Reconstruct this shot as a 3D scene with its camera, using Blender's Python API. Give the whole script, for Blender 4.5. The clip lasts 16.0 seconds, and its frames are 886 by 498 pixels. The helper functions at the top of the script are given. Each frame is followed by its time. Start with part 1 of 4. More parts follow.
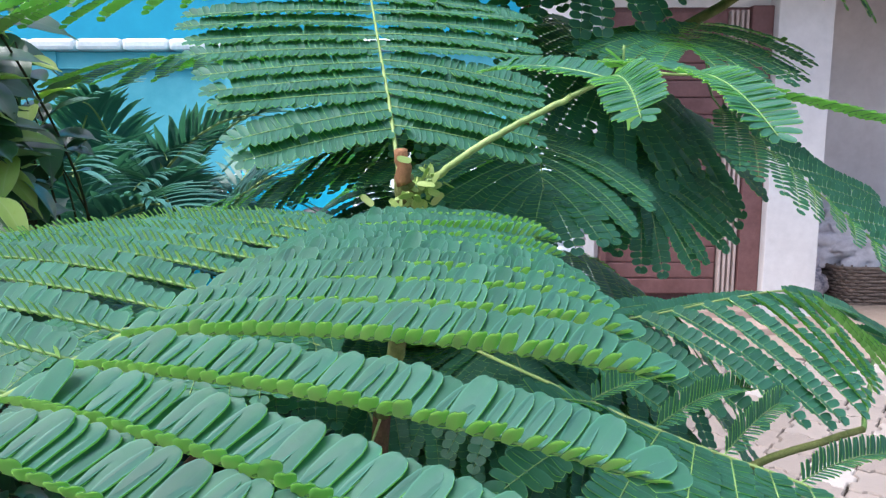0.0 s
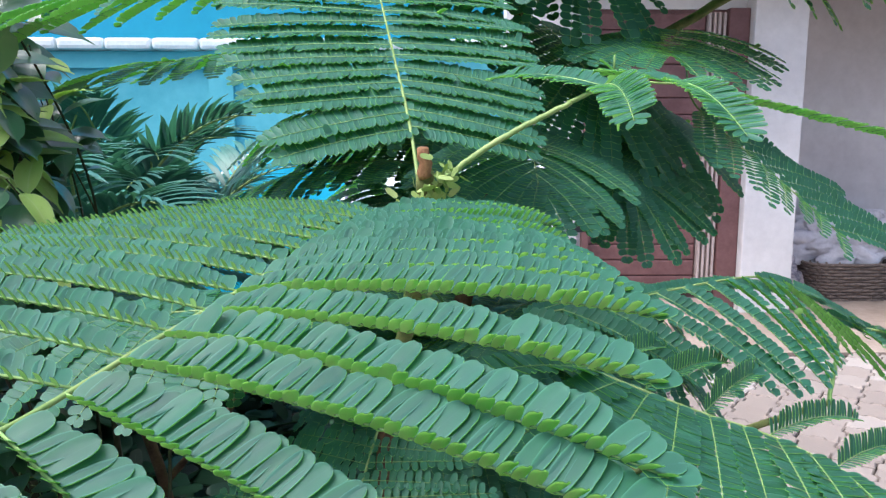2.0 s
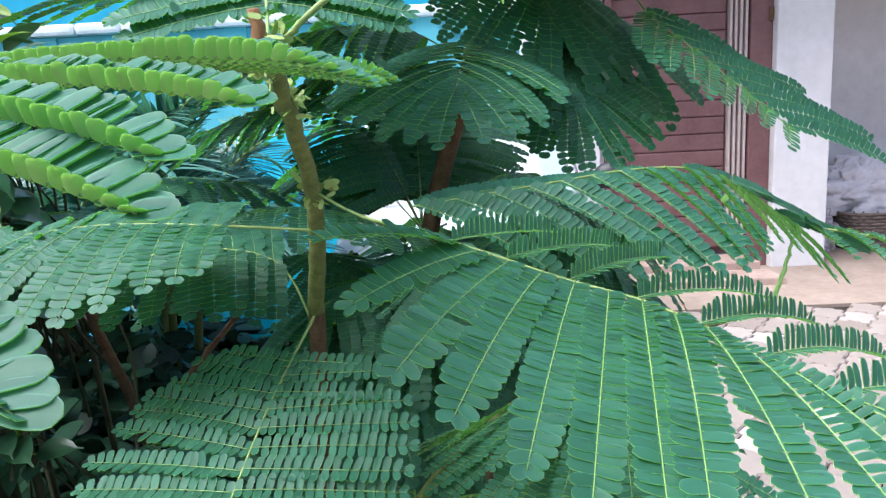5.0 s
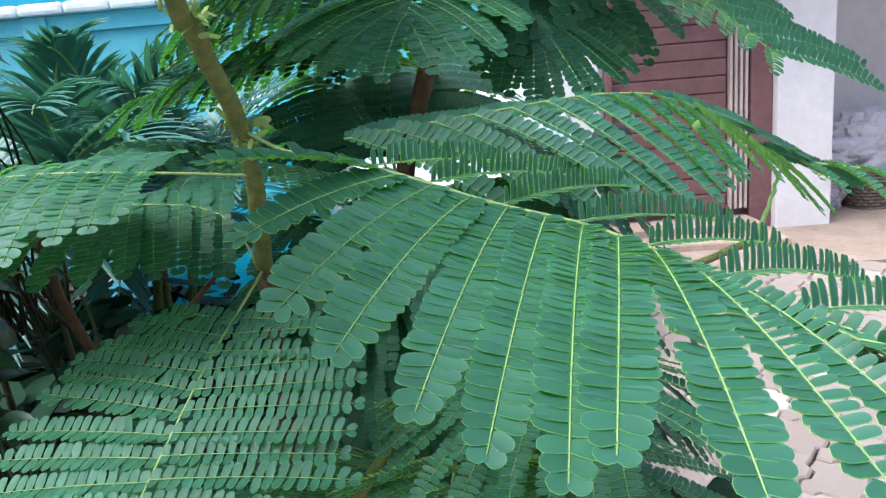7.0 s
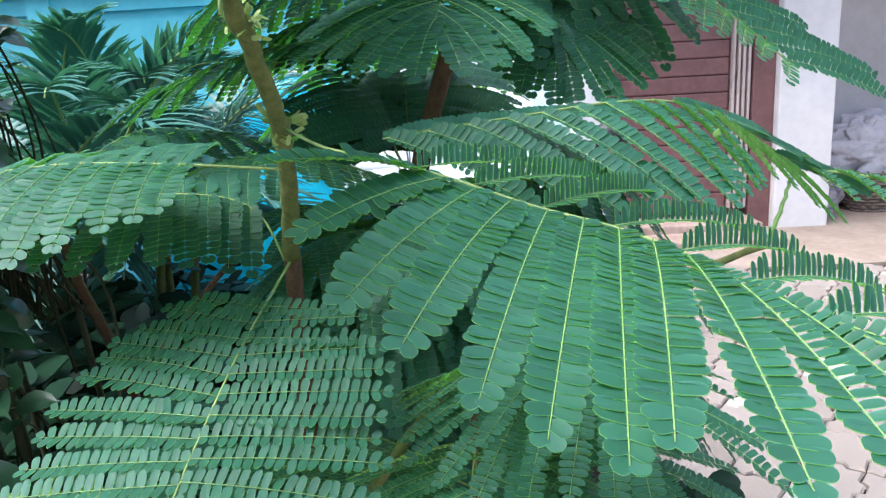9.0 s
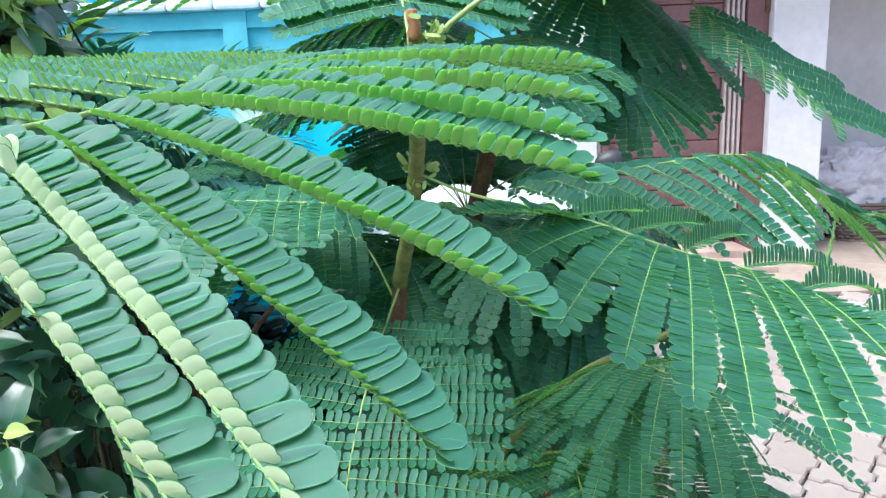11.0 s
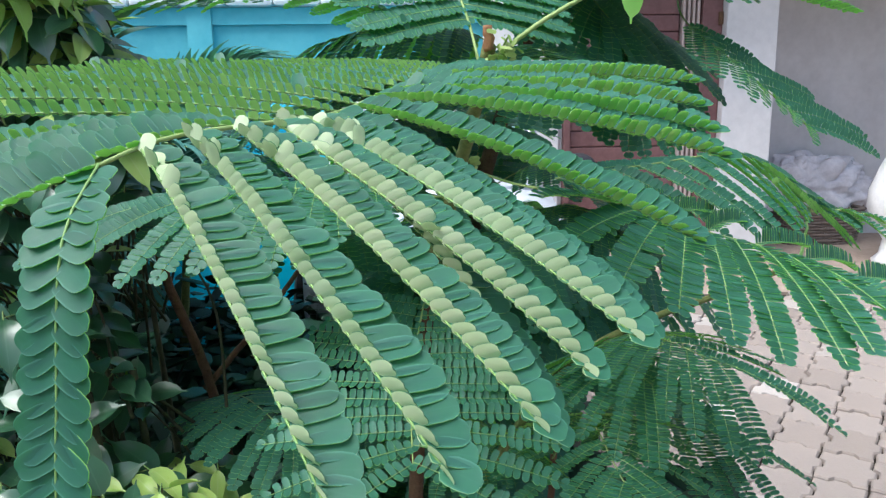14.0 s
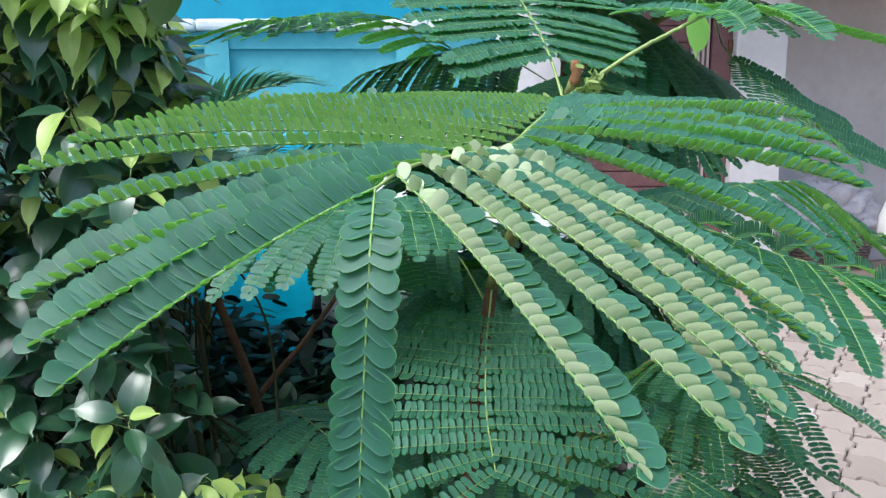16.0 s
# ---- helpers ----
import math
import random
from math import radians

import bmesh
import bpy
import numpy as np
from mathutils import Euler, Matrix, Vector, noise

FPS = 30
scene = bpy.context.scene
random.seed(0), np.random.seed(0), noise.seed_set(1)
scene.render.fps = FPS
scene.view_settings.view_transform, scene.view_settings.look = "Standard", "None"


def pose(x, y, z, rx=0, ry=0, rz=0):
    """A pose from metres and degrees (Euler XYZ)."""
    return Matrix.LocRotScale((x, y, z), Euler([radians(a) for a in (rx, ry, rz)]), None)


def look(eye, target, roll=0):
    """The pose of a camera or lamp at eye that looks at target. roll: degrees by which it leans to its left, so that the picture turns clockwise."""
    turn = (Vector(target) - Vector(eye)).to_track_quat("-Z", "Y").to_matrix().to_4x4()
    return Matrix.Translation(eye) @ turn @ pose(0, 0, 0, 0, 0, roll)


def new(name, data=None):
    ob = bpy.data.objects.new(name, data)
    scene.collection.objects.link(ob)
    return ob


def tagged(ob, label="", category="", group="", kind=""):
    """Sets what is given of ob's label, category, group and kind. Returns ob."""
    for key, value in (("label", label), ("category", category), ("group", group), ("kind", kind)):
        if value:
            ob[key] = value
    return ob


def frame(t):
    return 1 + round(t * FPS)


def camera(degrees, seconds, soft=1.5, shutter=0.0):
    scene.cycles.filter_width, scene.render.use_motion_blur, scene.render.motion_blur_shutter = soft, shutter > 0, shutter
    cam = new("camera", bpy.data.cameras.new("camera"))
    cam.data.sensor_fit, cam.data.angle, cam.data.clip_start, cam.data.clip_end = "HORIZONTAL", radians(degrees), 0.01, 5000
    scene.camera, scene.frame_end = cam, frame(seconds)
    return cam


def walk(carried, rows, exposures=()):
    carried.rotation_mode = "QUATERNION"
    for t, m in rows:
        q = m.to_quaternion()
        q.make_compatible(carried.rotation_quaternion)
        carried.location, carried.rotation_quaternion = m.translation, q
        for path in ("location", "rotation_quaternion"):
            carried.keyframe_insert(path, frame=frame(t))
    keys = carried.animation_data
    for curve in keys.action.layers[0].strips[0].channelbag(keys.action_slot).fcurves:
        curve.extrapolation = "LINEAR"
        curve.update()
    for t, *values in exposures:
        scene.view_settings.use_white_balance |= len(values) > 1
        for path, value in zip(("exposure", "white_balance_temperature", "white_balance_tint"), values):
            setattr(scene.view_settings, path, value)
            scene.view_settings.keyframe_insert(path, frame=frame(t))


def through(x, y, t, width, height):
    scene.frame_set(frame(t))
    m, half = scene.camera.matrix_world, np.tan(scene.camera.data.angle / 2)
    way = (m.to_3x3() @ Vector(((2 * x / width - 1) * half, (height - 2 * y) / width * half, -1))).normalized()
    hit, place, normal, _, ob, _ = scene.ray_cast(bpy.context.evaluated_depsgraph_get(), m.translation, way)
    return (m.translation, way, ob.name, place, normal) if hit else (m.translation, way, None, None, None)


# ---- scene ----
cam = camera(64.6, 16.0, soft=1.3)
PATH = [
    (0, (0.02, 0.044, 1.318), (0.002, 2.025, 1.044), 0.1),
    (0.5, (0.011, 0.018, 1.315), (0.025, 2.0, 1.044), 0.2),
    (1, (-0.001, -0.001, 1.315), (0.05, 1.982, 1.061), 0.1),
    (1.5, (-0.001, -0.003, 1.318), (0.051, 1.979, 1.058), 0.2),
    (2, (0.0, -0.007, 1.317), (0.035, 1.974, 1.042), 0.1),
    (2.5, (0.02, -0.019, 1.309), (0.068, 1.958, 1.01), -0.8),
    (3, (0.038, -0.024, 1.298), (0.052, 1.956, 1.011), -1.1),
    (3.5, (0.055, -0.026, 1.285), (0.052, 1.949, 0.968), -1.7),
    (4, (0.066, -0.005, 1.282), (0.038, 1.966, 0.944), -1.1),
    (4.5, (0.086, 0.001, 1.267), (0.037, 1.972, 0.929), -1.9),
    (7, (0.146, 0.051, 1.217), (0.054, 2.005, 0.799), -4.7),
    (7.5, (0.149, 0.053, 1.212), (0.062, 2.005, 0.782), -4.2),
    (8, (0.147, 0.052, 1.215), (0.05, 2.0, 0.772), -3.9),
    (10.5, (0.05, -0.031, 1.251), (0.005, 1.919, 0.812), -2.0),
    (11, (0.017, -0.05, 1.257), (-0.016, 1.913, 0.873), -2.1),
    (11.5, (-0.022, -0.067, 1.252), (-0.009, 1.904, 0.908), -2.5),
    (12, (-0.044, -0.083, 1.256), (-0.041, 1.887, 0.912), -1.4),
    (12.5, (-0.053, -0.086, 1.262), (-0.006, 1.877, 0.882), -1.4),
    (13, (-0.055, -0.097, 1.262), (-0.016, 1.868, 0.891), -1.6),
    (13.5, (-0.061, -0.116, 1.256), (0.009, 1.844, 0.865), -1.6),
    (14, (-0.066, -0.132, 1.257), (0.032, 1.829, 0.876), -0.9),
    (14.5, (-0.09, -0.142, 1.255), (-0.021, 1.824, 0.897), -0.2),
    (15, (-0.111, -0.146, 1.261), (-0.037, 1.821, 0.908), -0.2),
    (15.5, (-0.127, -0.16, 1.267), (-0.059, 1.808, 0.916), -0.5),
    (16, (-0.135, -0.163, 1.261), (-0.045, 1.81, 0.944), -0.4),
]
walk(cam, [(t, look(eye, target, roll)) for t, eye, target, roll in PATH], ((0, 1.06, 6200, 14), (3, 1.06, 6200, 14), (4.5, 1.3, 6200, 13), (8, 1.22, 6250, 12), (10.5, 1.54, 6000, 9), (11.5, 1.42, 6050, 7), (12.5, 1.08, 6150, 7), (14.5, 0.95, 6250, 8), (16, 0.95, 6250, 10)))

# ---- world and light: bright overcast afternoon ----
world = bpy.data.worlds.new("sky")
scene.world = world
world.use_nodes = True
_n, _l = world.node_tree.nodes, world.node_tree.links
sky = _n.new("ShaderNodeTexSky")
sky.sky_type = "NISHITA"
sky.sun_disc = False
sky.sun_elevation = radians(62)
sky.sun_rotation = radians(240)
sky.air_density, sky.dust_density, sky.ozone_density = 1.0, 4.0, 1.0
_n["Background"].inputs["Strength"].default_value = 0.15
_l.new(sky.outputs[0], _n["Background"].inputs["Color"])
sun = new("sun", bpy.data.lights.new("sun", "SUN"))
sun.data.energy, sun.data.angle, sun.data.color = 1.9, radians(40), (0.945, 1.0, 1.04)
sun.matrix_world = look((-2.1, -1.2, 4.5), (0, 0, 0))


# ---- materials ----
def material(name):
    m = bpy.data.materials.new(name)
    m.use_nodes = True
    nt = m.node_tree
    return m, nt, nt.nodes["Principled BSDF"], nt.nodes["Material Output"]


def node(nt, kind, **props):
    n = nt.nodes.new(kind)
    for k, v in props.items():
        n.inputs[k].default_value = v
    return n


def ramp(nt, fac, stops):
    r = nt.nodes.new("ShaderNodeValToRGB")
    e = r.color_ramp.elements
    e[0].position, e[0].color = stops[0][0], (*stops[0][1], 1)
    e[1].position, e[1].color = stops[-1][0], (*stops[-1][1], 1)
    for p, c in stops[1:-1]:
        x = e.new(p)
        x.color = (*c, 1)
    nt.links.new(fac, r.inputs[0])
    return r.outputs[0]


def mix(nt, fac, a, b, mode="MIX"):
    m = nt.nodes.new("ShaderNodeMix")
    m.data_type, m.blend_type = "RGBA", mode
    for sock, v in ((m.inputs[0], fac), (m.inputs[6], a), (m.inputs[7], b)):
        if isinstance(v, bpy.types.NodeSocket):
            nt.links.new(v, sock)
        else:
            sock.default_value = v if not isinstance(v, tuple) else (*v, 1)
    return m.outputs[2]


def mathn(nt, op, a, b=0.0, c=0.0):
    m = nt.nodes.new("ShaderNodeMath")
    m.operation = op
    for sock, v in zip(m.inputs, (a, b, c)):
        if isinstance(v, bpy.types.NodeSocket):
            nt.links.new(v, sock)
        else:
            sock.default_value = v
    return m.outputs[0]


def noisef(nt, scale, detail=4.0, rough=0.55, space="Object"):
    tc = nt.nodes.new("ShaderNodeTexCoord")
    n = node(nt, "ShaderNodeTexNoise", Scale=scale, Detail=detail, Roughness=rough)
    nt.links.new(tc.outputs[space], n.inputs["Vector"])
    return n.outputs["Fac"]


def bump(nt, bsdf, height, strength=0.3, distance=0.01):
    b = node(nt, "ShaderNodeBump", Strength=strength, Distance=distance)
    nt.links.new(height, b.inputs["Height"])
    nt.links.new(b.outputs[0], bsdf.inputs["Normal"])


def plain(name, lo, hi, scale=8.0, rough=0.7, spec=0.4, metal=0.0, bumps=0.15, fine=6.0, dist=0.01):
    """Two colours broken up by noise at two scales, with a fine relief."""
    m, nt, p, _ = material(name)
    big, small = noisef(nt, scale), noisef(nt, scale * fine, 6.0, 0.65)
    both = mathn(nt, "ADD", mathn(nt, "MULTIPLY", big, 0.6), mathn(nt, "MULTIPLY", small, 0.4))
    nt.links.new(ramp(nt, both, [(0.35, lo), (0.65, hi)]), p.inputs["Base Color"])
    p.inputs["Roughness"].default_value, p.inputs["Metallic"].default_value = rough, metal
    p.inputs["Specular IOR Level"].default_value = spec
    if bumps:
        bump(nt, p, small, bumps, dist)
    return m


def foliage(name, dark, light, rim, trans, rough=0.45, spec=0.45, through=0.2, vein=0.5, rimw=0.88, coarse=0.0, sheen=0.0, coat=0.0):
    """A leaf face: colour varies from leaf to leaf, a paler margin and midrib by the leaf's own map, some light passes through."""
    m, nt, p, out = material(name)
    geo = nt.nodes.new("ShaderNodeNewGeometry")
    inf = nt.nodes.new("ShaderNodeObjectInfo")
    big = noisef(nt, 40.0, 3.0)
    var = mathn(nt, "ADD", mathn(nt, "MULTIPLY", geo.outputs["Random Per Island"], 0.55),
                mathn(nt, "ADD", mathn(nt, "MULTIPLY", big, 0.25), mathn(nt, "MULTIPLY", inf.outputs["Random"], 0.2 + coarse)))
    col = ramp(nt, var, [(0.15, dark), (0.85, light)])
    uv = nt.nodes.new("ShaderNodeUVMap")
    sep = nt.nodes.new("ShaderNodeSeparateXYZ")
    nt.links.new(uv.outputs[0], sep.inputs[0])
    across = mathn(nt, "ABSOLUTE", mathn(nt, "SUBTRACT", mathn(nt, "MULTIPLY", sep.outputs[1], 2.0), 1.0))
    edge = nt.nodes.new("ShaderNodeMapRange")
    edge.interpolation_type = "SMOOTHSTEP"
    nt.links.new(across, edge.inputs[0])
    edge.inputs[1].default_value, edge.inputs[2].default_value = rimw - 0.06, 1.0
    mid = nt.nodes.new("ShaderNodeMapRange")
    mid.interpolation_type = "SMOOTHSTEP"
    nt.links.new(across, mid.inputs[0])
    mid.inputs[1].default_value, mid.inputs[2].default_value = 0.1, 0.0
    lines = mathn(nt, "MAXIMUM", mathn(nt, "MULTIPLY", edge.outputs[0], 0.75), mathn(nt, "MULTIPLY", mid.outputs[0], vein))
    col = mix(nt, lines, col, rim)
    nt.links.new(col, p.inputs["Base Color"])
    rg = mathn(nt, "MULTIPLY_ADD", noisef(nt, 300.0), 0.2, rough - 0.1)
    nt.links.new(rg, p.inputs["Roughness"])
    p.inputs["Specular IOR Level"].default_value = spec
    p.inputs["Sheen Weight"].default_value, p.inputs["Sheen Roughness"].default_value = sheen, 0.45
    p.inputs["Coat Weight"].default_value, p.inputs["Coat Roughness"].default_value, p.inputs["Coat IOR"].default_value = coat, 0.22, 1.7
    p.inputs["Sheen Tint"].default_value = (0.55, 1.0, 0.82, 1)
    bump(nt, p, noisef(nt, 900.0, 2.0), 0.12, 0.0005)
    if through:
        tr = nt.nodes.new("ShaderNodeBsdfTranslucent")
        tr.inputs["Color"].default_value = (*trans, 1)
        ms = nt.nodes.new("ShaderNodeMixShader")
        ms.inputs[0].default_value = through
        nt.links.new(p.outputs[0], ms.inputs[1])
        nt.links.new(tr.outputs[0], ms.inputs[2])
        nt.links.new(ms.outputs[0], out.inputs[0])
    return m


LEAF_TOP = foliage("leaflet_upper", (0.017, 0.078, 0.058), (0.038, 0.142, 0.105), (0.10, 0.28, 0.20), (0.26, 0.72, 0.22), rough=0.52, spec=0.42, through=0.27, vein=0.08, rimw=0.91, sheen=0.10)
LEAF_UNDER = foliage("leaflet_underside", (0.34, 0.64, 0.18), (0.52, 0.80, 0.29), (0.52, 0.78, 0.30), (0.46, 0.92, 0.14), rough=0.6, spec=0.2, through=0.45, vein=0.15)
# paler underside; the sky light on these bands is put into its colour
LEAF_PALE = foliage("leaflet_underside_lit", (0.72, 0.86, 0.51), (0.83, 0.93, 0.63), (0.50, 0.68, 0.33), (0.72, 0.92, 0.48), rough=0.65, spec=0.2, through=0.36, vein=0.1, rimw=0.93)
MIDRIB = plain("midrib_yellow_green", (0.17, 0.33, 0.09), (0.28, 0.43, 0.14), 60, 0.55, bumps=0.05)
RACHIS = plain("rachis_green", (0.19, 0.30, 0.08), (0.33, 0.42, 0.15), 40, 0.55, bumps=0.1)
FIC_TOP = foliage("glossy_leaf_upper", (0.020, 0.085, 0.042), (0.060, 0.175, 0.085), (0.09, 0.22, 0.11), (0.16, 0.46, 0.12), rough=0.32, spec=0.9, through=0.18, vein=0.5, rimw=0.97, coat=0.25)
# near-black leaf for the low growth: deep shade is put into its colour
SHADE_LEAF = foliage("shade_dark_leaf", (0.006, 0.026, 0.013), (0.014, 0.050, 0.022), (0.02, 0.06, 0.03), (0.02, 0.10, 0.02), rough=0.45, spec=0.3, through=0.08, rimw=0.97)
FIC_YOUNG = foliage("young_leaf", (0.36, 0.56, 0.10), (0.66, 0.77, 0.30), (0.66, 0.76, 0.38), (0.50, 0.78, 0.12), rough=0.3, spec=0.5, through=0.42, vein=0.6, rimw=0.97)
FIC_UNDER = foliage("glossy_leaf_underside", (0.12, 0.25, 0.10), (0.21, 0.37, 0.16), (0.24, 0.38, 0.16), (0.14, 0.40, 0.08), rough=0.5, spec=0.3, through=0.15, rimw=0.97)
PALM = foliage("palm_leaflet", (0.040, 0.150, 0.120), (0.075, 0.240, 0.190), (0.10, 0.26, 0.20), (0.08, 0.30, 0.12), rough=0.4, spec=0.5, through=0.2, rimw=0.97)
BARK_YOUNG = plain("young_bark_olive", (0.10, 0.13, 0.035), (0.24, 0.25, 0.08), 120, 0.75, bumps=0.4, dist=0.002)
BARK = plain("bark_red_brown", (0.075, 0.038, 0.018), (0.18, 0.10, 0.055), 60, 0.8, bumps=0.5, dist=0.003)
CUT = plain("cut_wood", (0.20, 0.09, 0.04), (0.36, 0.18, 0.08), 90, 0.85, bumps=0.4, dist=0.002)
SOIL = plain("dark_soil", (0.018, 0.014, 0.010), (0.055, 0.043, 0.032), 6, 0.95, bumps=0.6, dist=0.03)


# ---- mesh helpers ----
def V(*a):
    return np.array(a, float)


def unit(v):
    return v / (np.linalg.norm(v, axis=-1, keepdims=True) + 1e-12)


def mesh_object(name, verts, faces, mats, index=None, uvs=None, parent=None, smooth=True, label=""):
    me = bpy.data.meshes.new(name)
    me.from_pydata(verts if isinstance(verts, list) else verts.tolist(), [], faces)
    for m in mats:
        me.materials.append(m)
    if index is not None:
        me.polygons.foreach_set("material_index", np.asarray(index, np.int32))
    if smooth:
        me.polygons.foreach_set("use_smooth", np.ones(len(me.polygons), bool))
    if uvs is not None:
        layer = me.uv_layers.new(name="UVMap")
        loops = np.zeros(len(me.loops), np.int32)
        me.loops.foreach_get("vertex_index", loops)
        layer.data.foreach_set("uv", np.asarray(uvs, np.float32)[loops].ravel())
    ob = new(name, me)
    if parent is not None:
        ob.parent = parent
    if label:
        tagged(ob, label)
    return ob


def part(name, bm, mat, parent=None, label="", bevel=0.0):
    """Links a bmesh as one mesh object, under a thing or a part."""
    if bevel:
        bmesh.ops.bevel(bm, geom=list(bm.edges), offset=bevel, segments=2, affect="EDGES", profile=0.6)
    me = bpy.data.meshes.new(name)
    bm.to_mesh(me)
    bm.free()
    for m in mat if isinstance(mat, (list, tuple)) else [mat]:
        me.materials.append(m)
    ob = new(name, me)
    if parent is not None:
        ob.parent = parent
    if label:
        tagged(ob, label)
    return ob


def box(bm, lo, hi):
    c, s = [(a + b) / 2 for a, b in zip(lo, hi)], [abs(b - a) for a, b in zip(lo, hi)]
    return bmesh.ops.create_cube(bm, size=1, matrix=Matrix.Translation(c) @ Matrix.Diagonal((*s, 1)))["verts"]


def boxes(*list_of):
    bm = bmesh.new()
    for lo, hi in list_of:
        box(bm, lo, hi)
    return bm


def thing(name, where, label, category, group="", kind=""):
    ob = new(name)
    ob.empty_display_size = 0.05
    ob.location = where
    return tagged(ob, label, category, group, kind)


def bezier(pts, n):
    """A smooth line through the given points."""
    p = np.array(pts, float)
    k = len(p)
    if k == 2:
        t = np.linspace(0, 1, n)[:, None]
        return p[0] * (1 - t) + p[1] * t
    seg = np.r_[0, np.cumsum(np.linalg.norm(np.diff(p, axis=0), axis=1))]
    m = np.gradient(p, seg, axis=0)
    s = np.linspace(0, seg[-1], n)
    i = np.clip(np.searchsorted(seg, s, "right") - 1, 0, k - 2)
    h = (seg[i + 1] - seg[i])[:, None]
    t = ((s - seg[i])[:, None]) / h
    return ((2 * t**3 - 3 * t**2 + 1) * p[i] + (t**3 - 2 * t**2 + t) * h * m[i] + (-2 * t**3 + 3 * t**2) * p[i + 1] + (t**3 - t**2) * h * m[i + 1])


def transported(line, first):
    """Tangents and a normal carried along a line without twist."""
    t = unit(np.gradient(line, axis=0))
    n = np.zeros_like(t)
    v = np.array(first, float)
    for i in range(len(t)):
        v = v - t[i] * (v @ t[i])
        v = v / (np.linalg.norm(v) + 1e-9)
        n[i] = v
    return t, n


def tube(line, radii, sides=6, first=(0.3, 0.2, 1.0), cap=True):
    line = np.asarray(line)
    t, n = transported(line, first)
    b = np.cross(t, n)
    r = np.broadcast_to(np.asarray(radii, float), (len(line),))
    a = np.arange(sides) * 2 * np.pi / sides
    ring = line[:, None] + r[:, None, None] * (np.cos(a)[None, :, None] * n[:, None] + np.sin(a)[None, :, None] * b[:, None])
    verts = ring.reshape(-1, 3)
    faces = [(i * sides + j, i * sides + (j + 1) % sides, (i + 1) * sides + (j + 1) % sides, (i + 1) * sides + j)
             for i in range(len(line) - 1) for j in range(sides)]
    if cap:
        faces += [tuple(range(sides - 1, -1, -1)), tuple((len(line) - 1) * sides + j for j in range(sides))]
    return verts, faces


def wobble(line, amount, seed):
    r = np.random.RandomState(seed)
    w = r.normal(0, amount, line.shape)
    w[0] = w[-1] = 0
    return line + w


# ---- flame tree leaves ----
def blade(rows, widths, cols, thick=0.03, cup=0.10, arch=0.06):
    """An oblong leaflet of unit length along x and unit half width along y: an upper and a lower sheet."""
    vs, uv = [], []
    for a, w in zip(rows, widths):
        for c in cols:
            vs.append((a, c * w, cup * abs(c) * 0.5 - arch * (a - 0.5) ** 2 * 2))
            uv.append((a, 0.5 + 0.5 * c))
    vs.append((1.0, 0.0, -arch * 0.5))
    uv.append((1.0, 0.5))
    k, nr, fs = len(cols), len(rows), []
    for i in range(nr - 1):
        for j in range(k - 1):
            fs.append((i * k + j, (i + 1) * k + j, (i + 1) * k + j + 1, i * k + j + 1))
    for j in range(k - 1):
        fs.append(((nr - 1) * k + j, nr * k, (nr - 1) * k + j + 1))
    top = np.array(vs)
    low = top.copy()
    low[:, 2] -= thick
    n = len(top)
    faces = fs + [tuple(n + q for q in reversed(f)) for f in fs]
    return np.vstack([top, low]), faces, np.array([0] * len(fs) + [1] * len(fs)), np.array(uv + uv)


FINE = blade((0.0, 0.07, 0.28, 0.58, 0.80, 0.92, 0.98), (0.34, 0.80, 0.97, 1.0, 0.92, 0.70, 0.38), (-1, 0, 1))
COARSE = blade((0.0, 0.15, 0.70, 0.90, 0.98), (0.4, 0.95, 1.0, 0.74, 0.36), (-1, 1))
rng = np.random.RandomState(7)


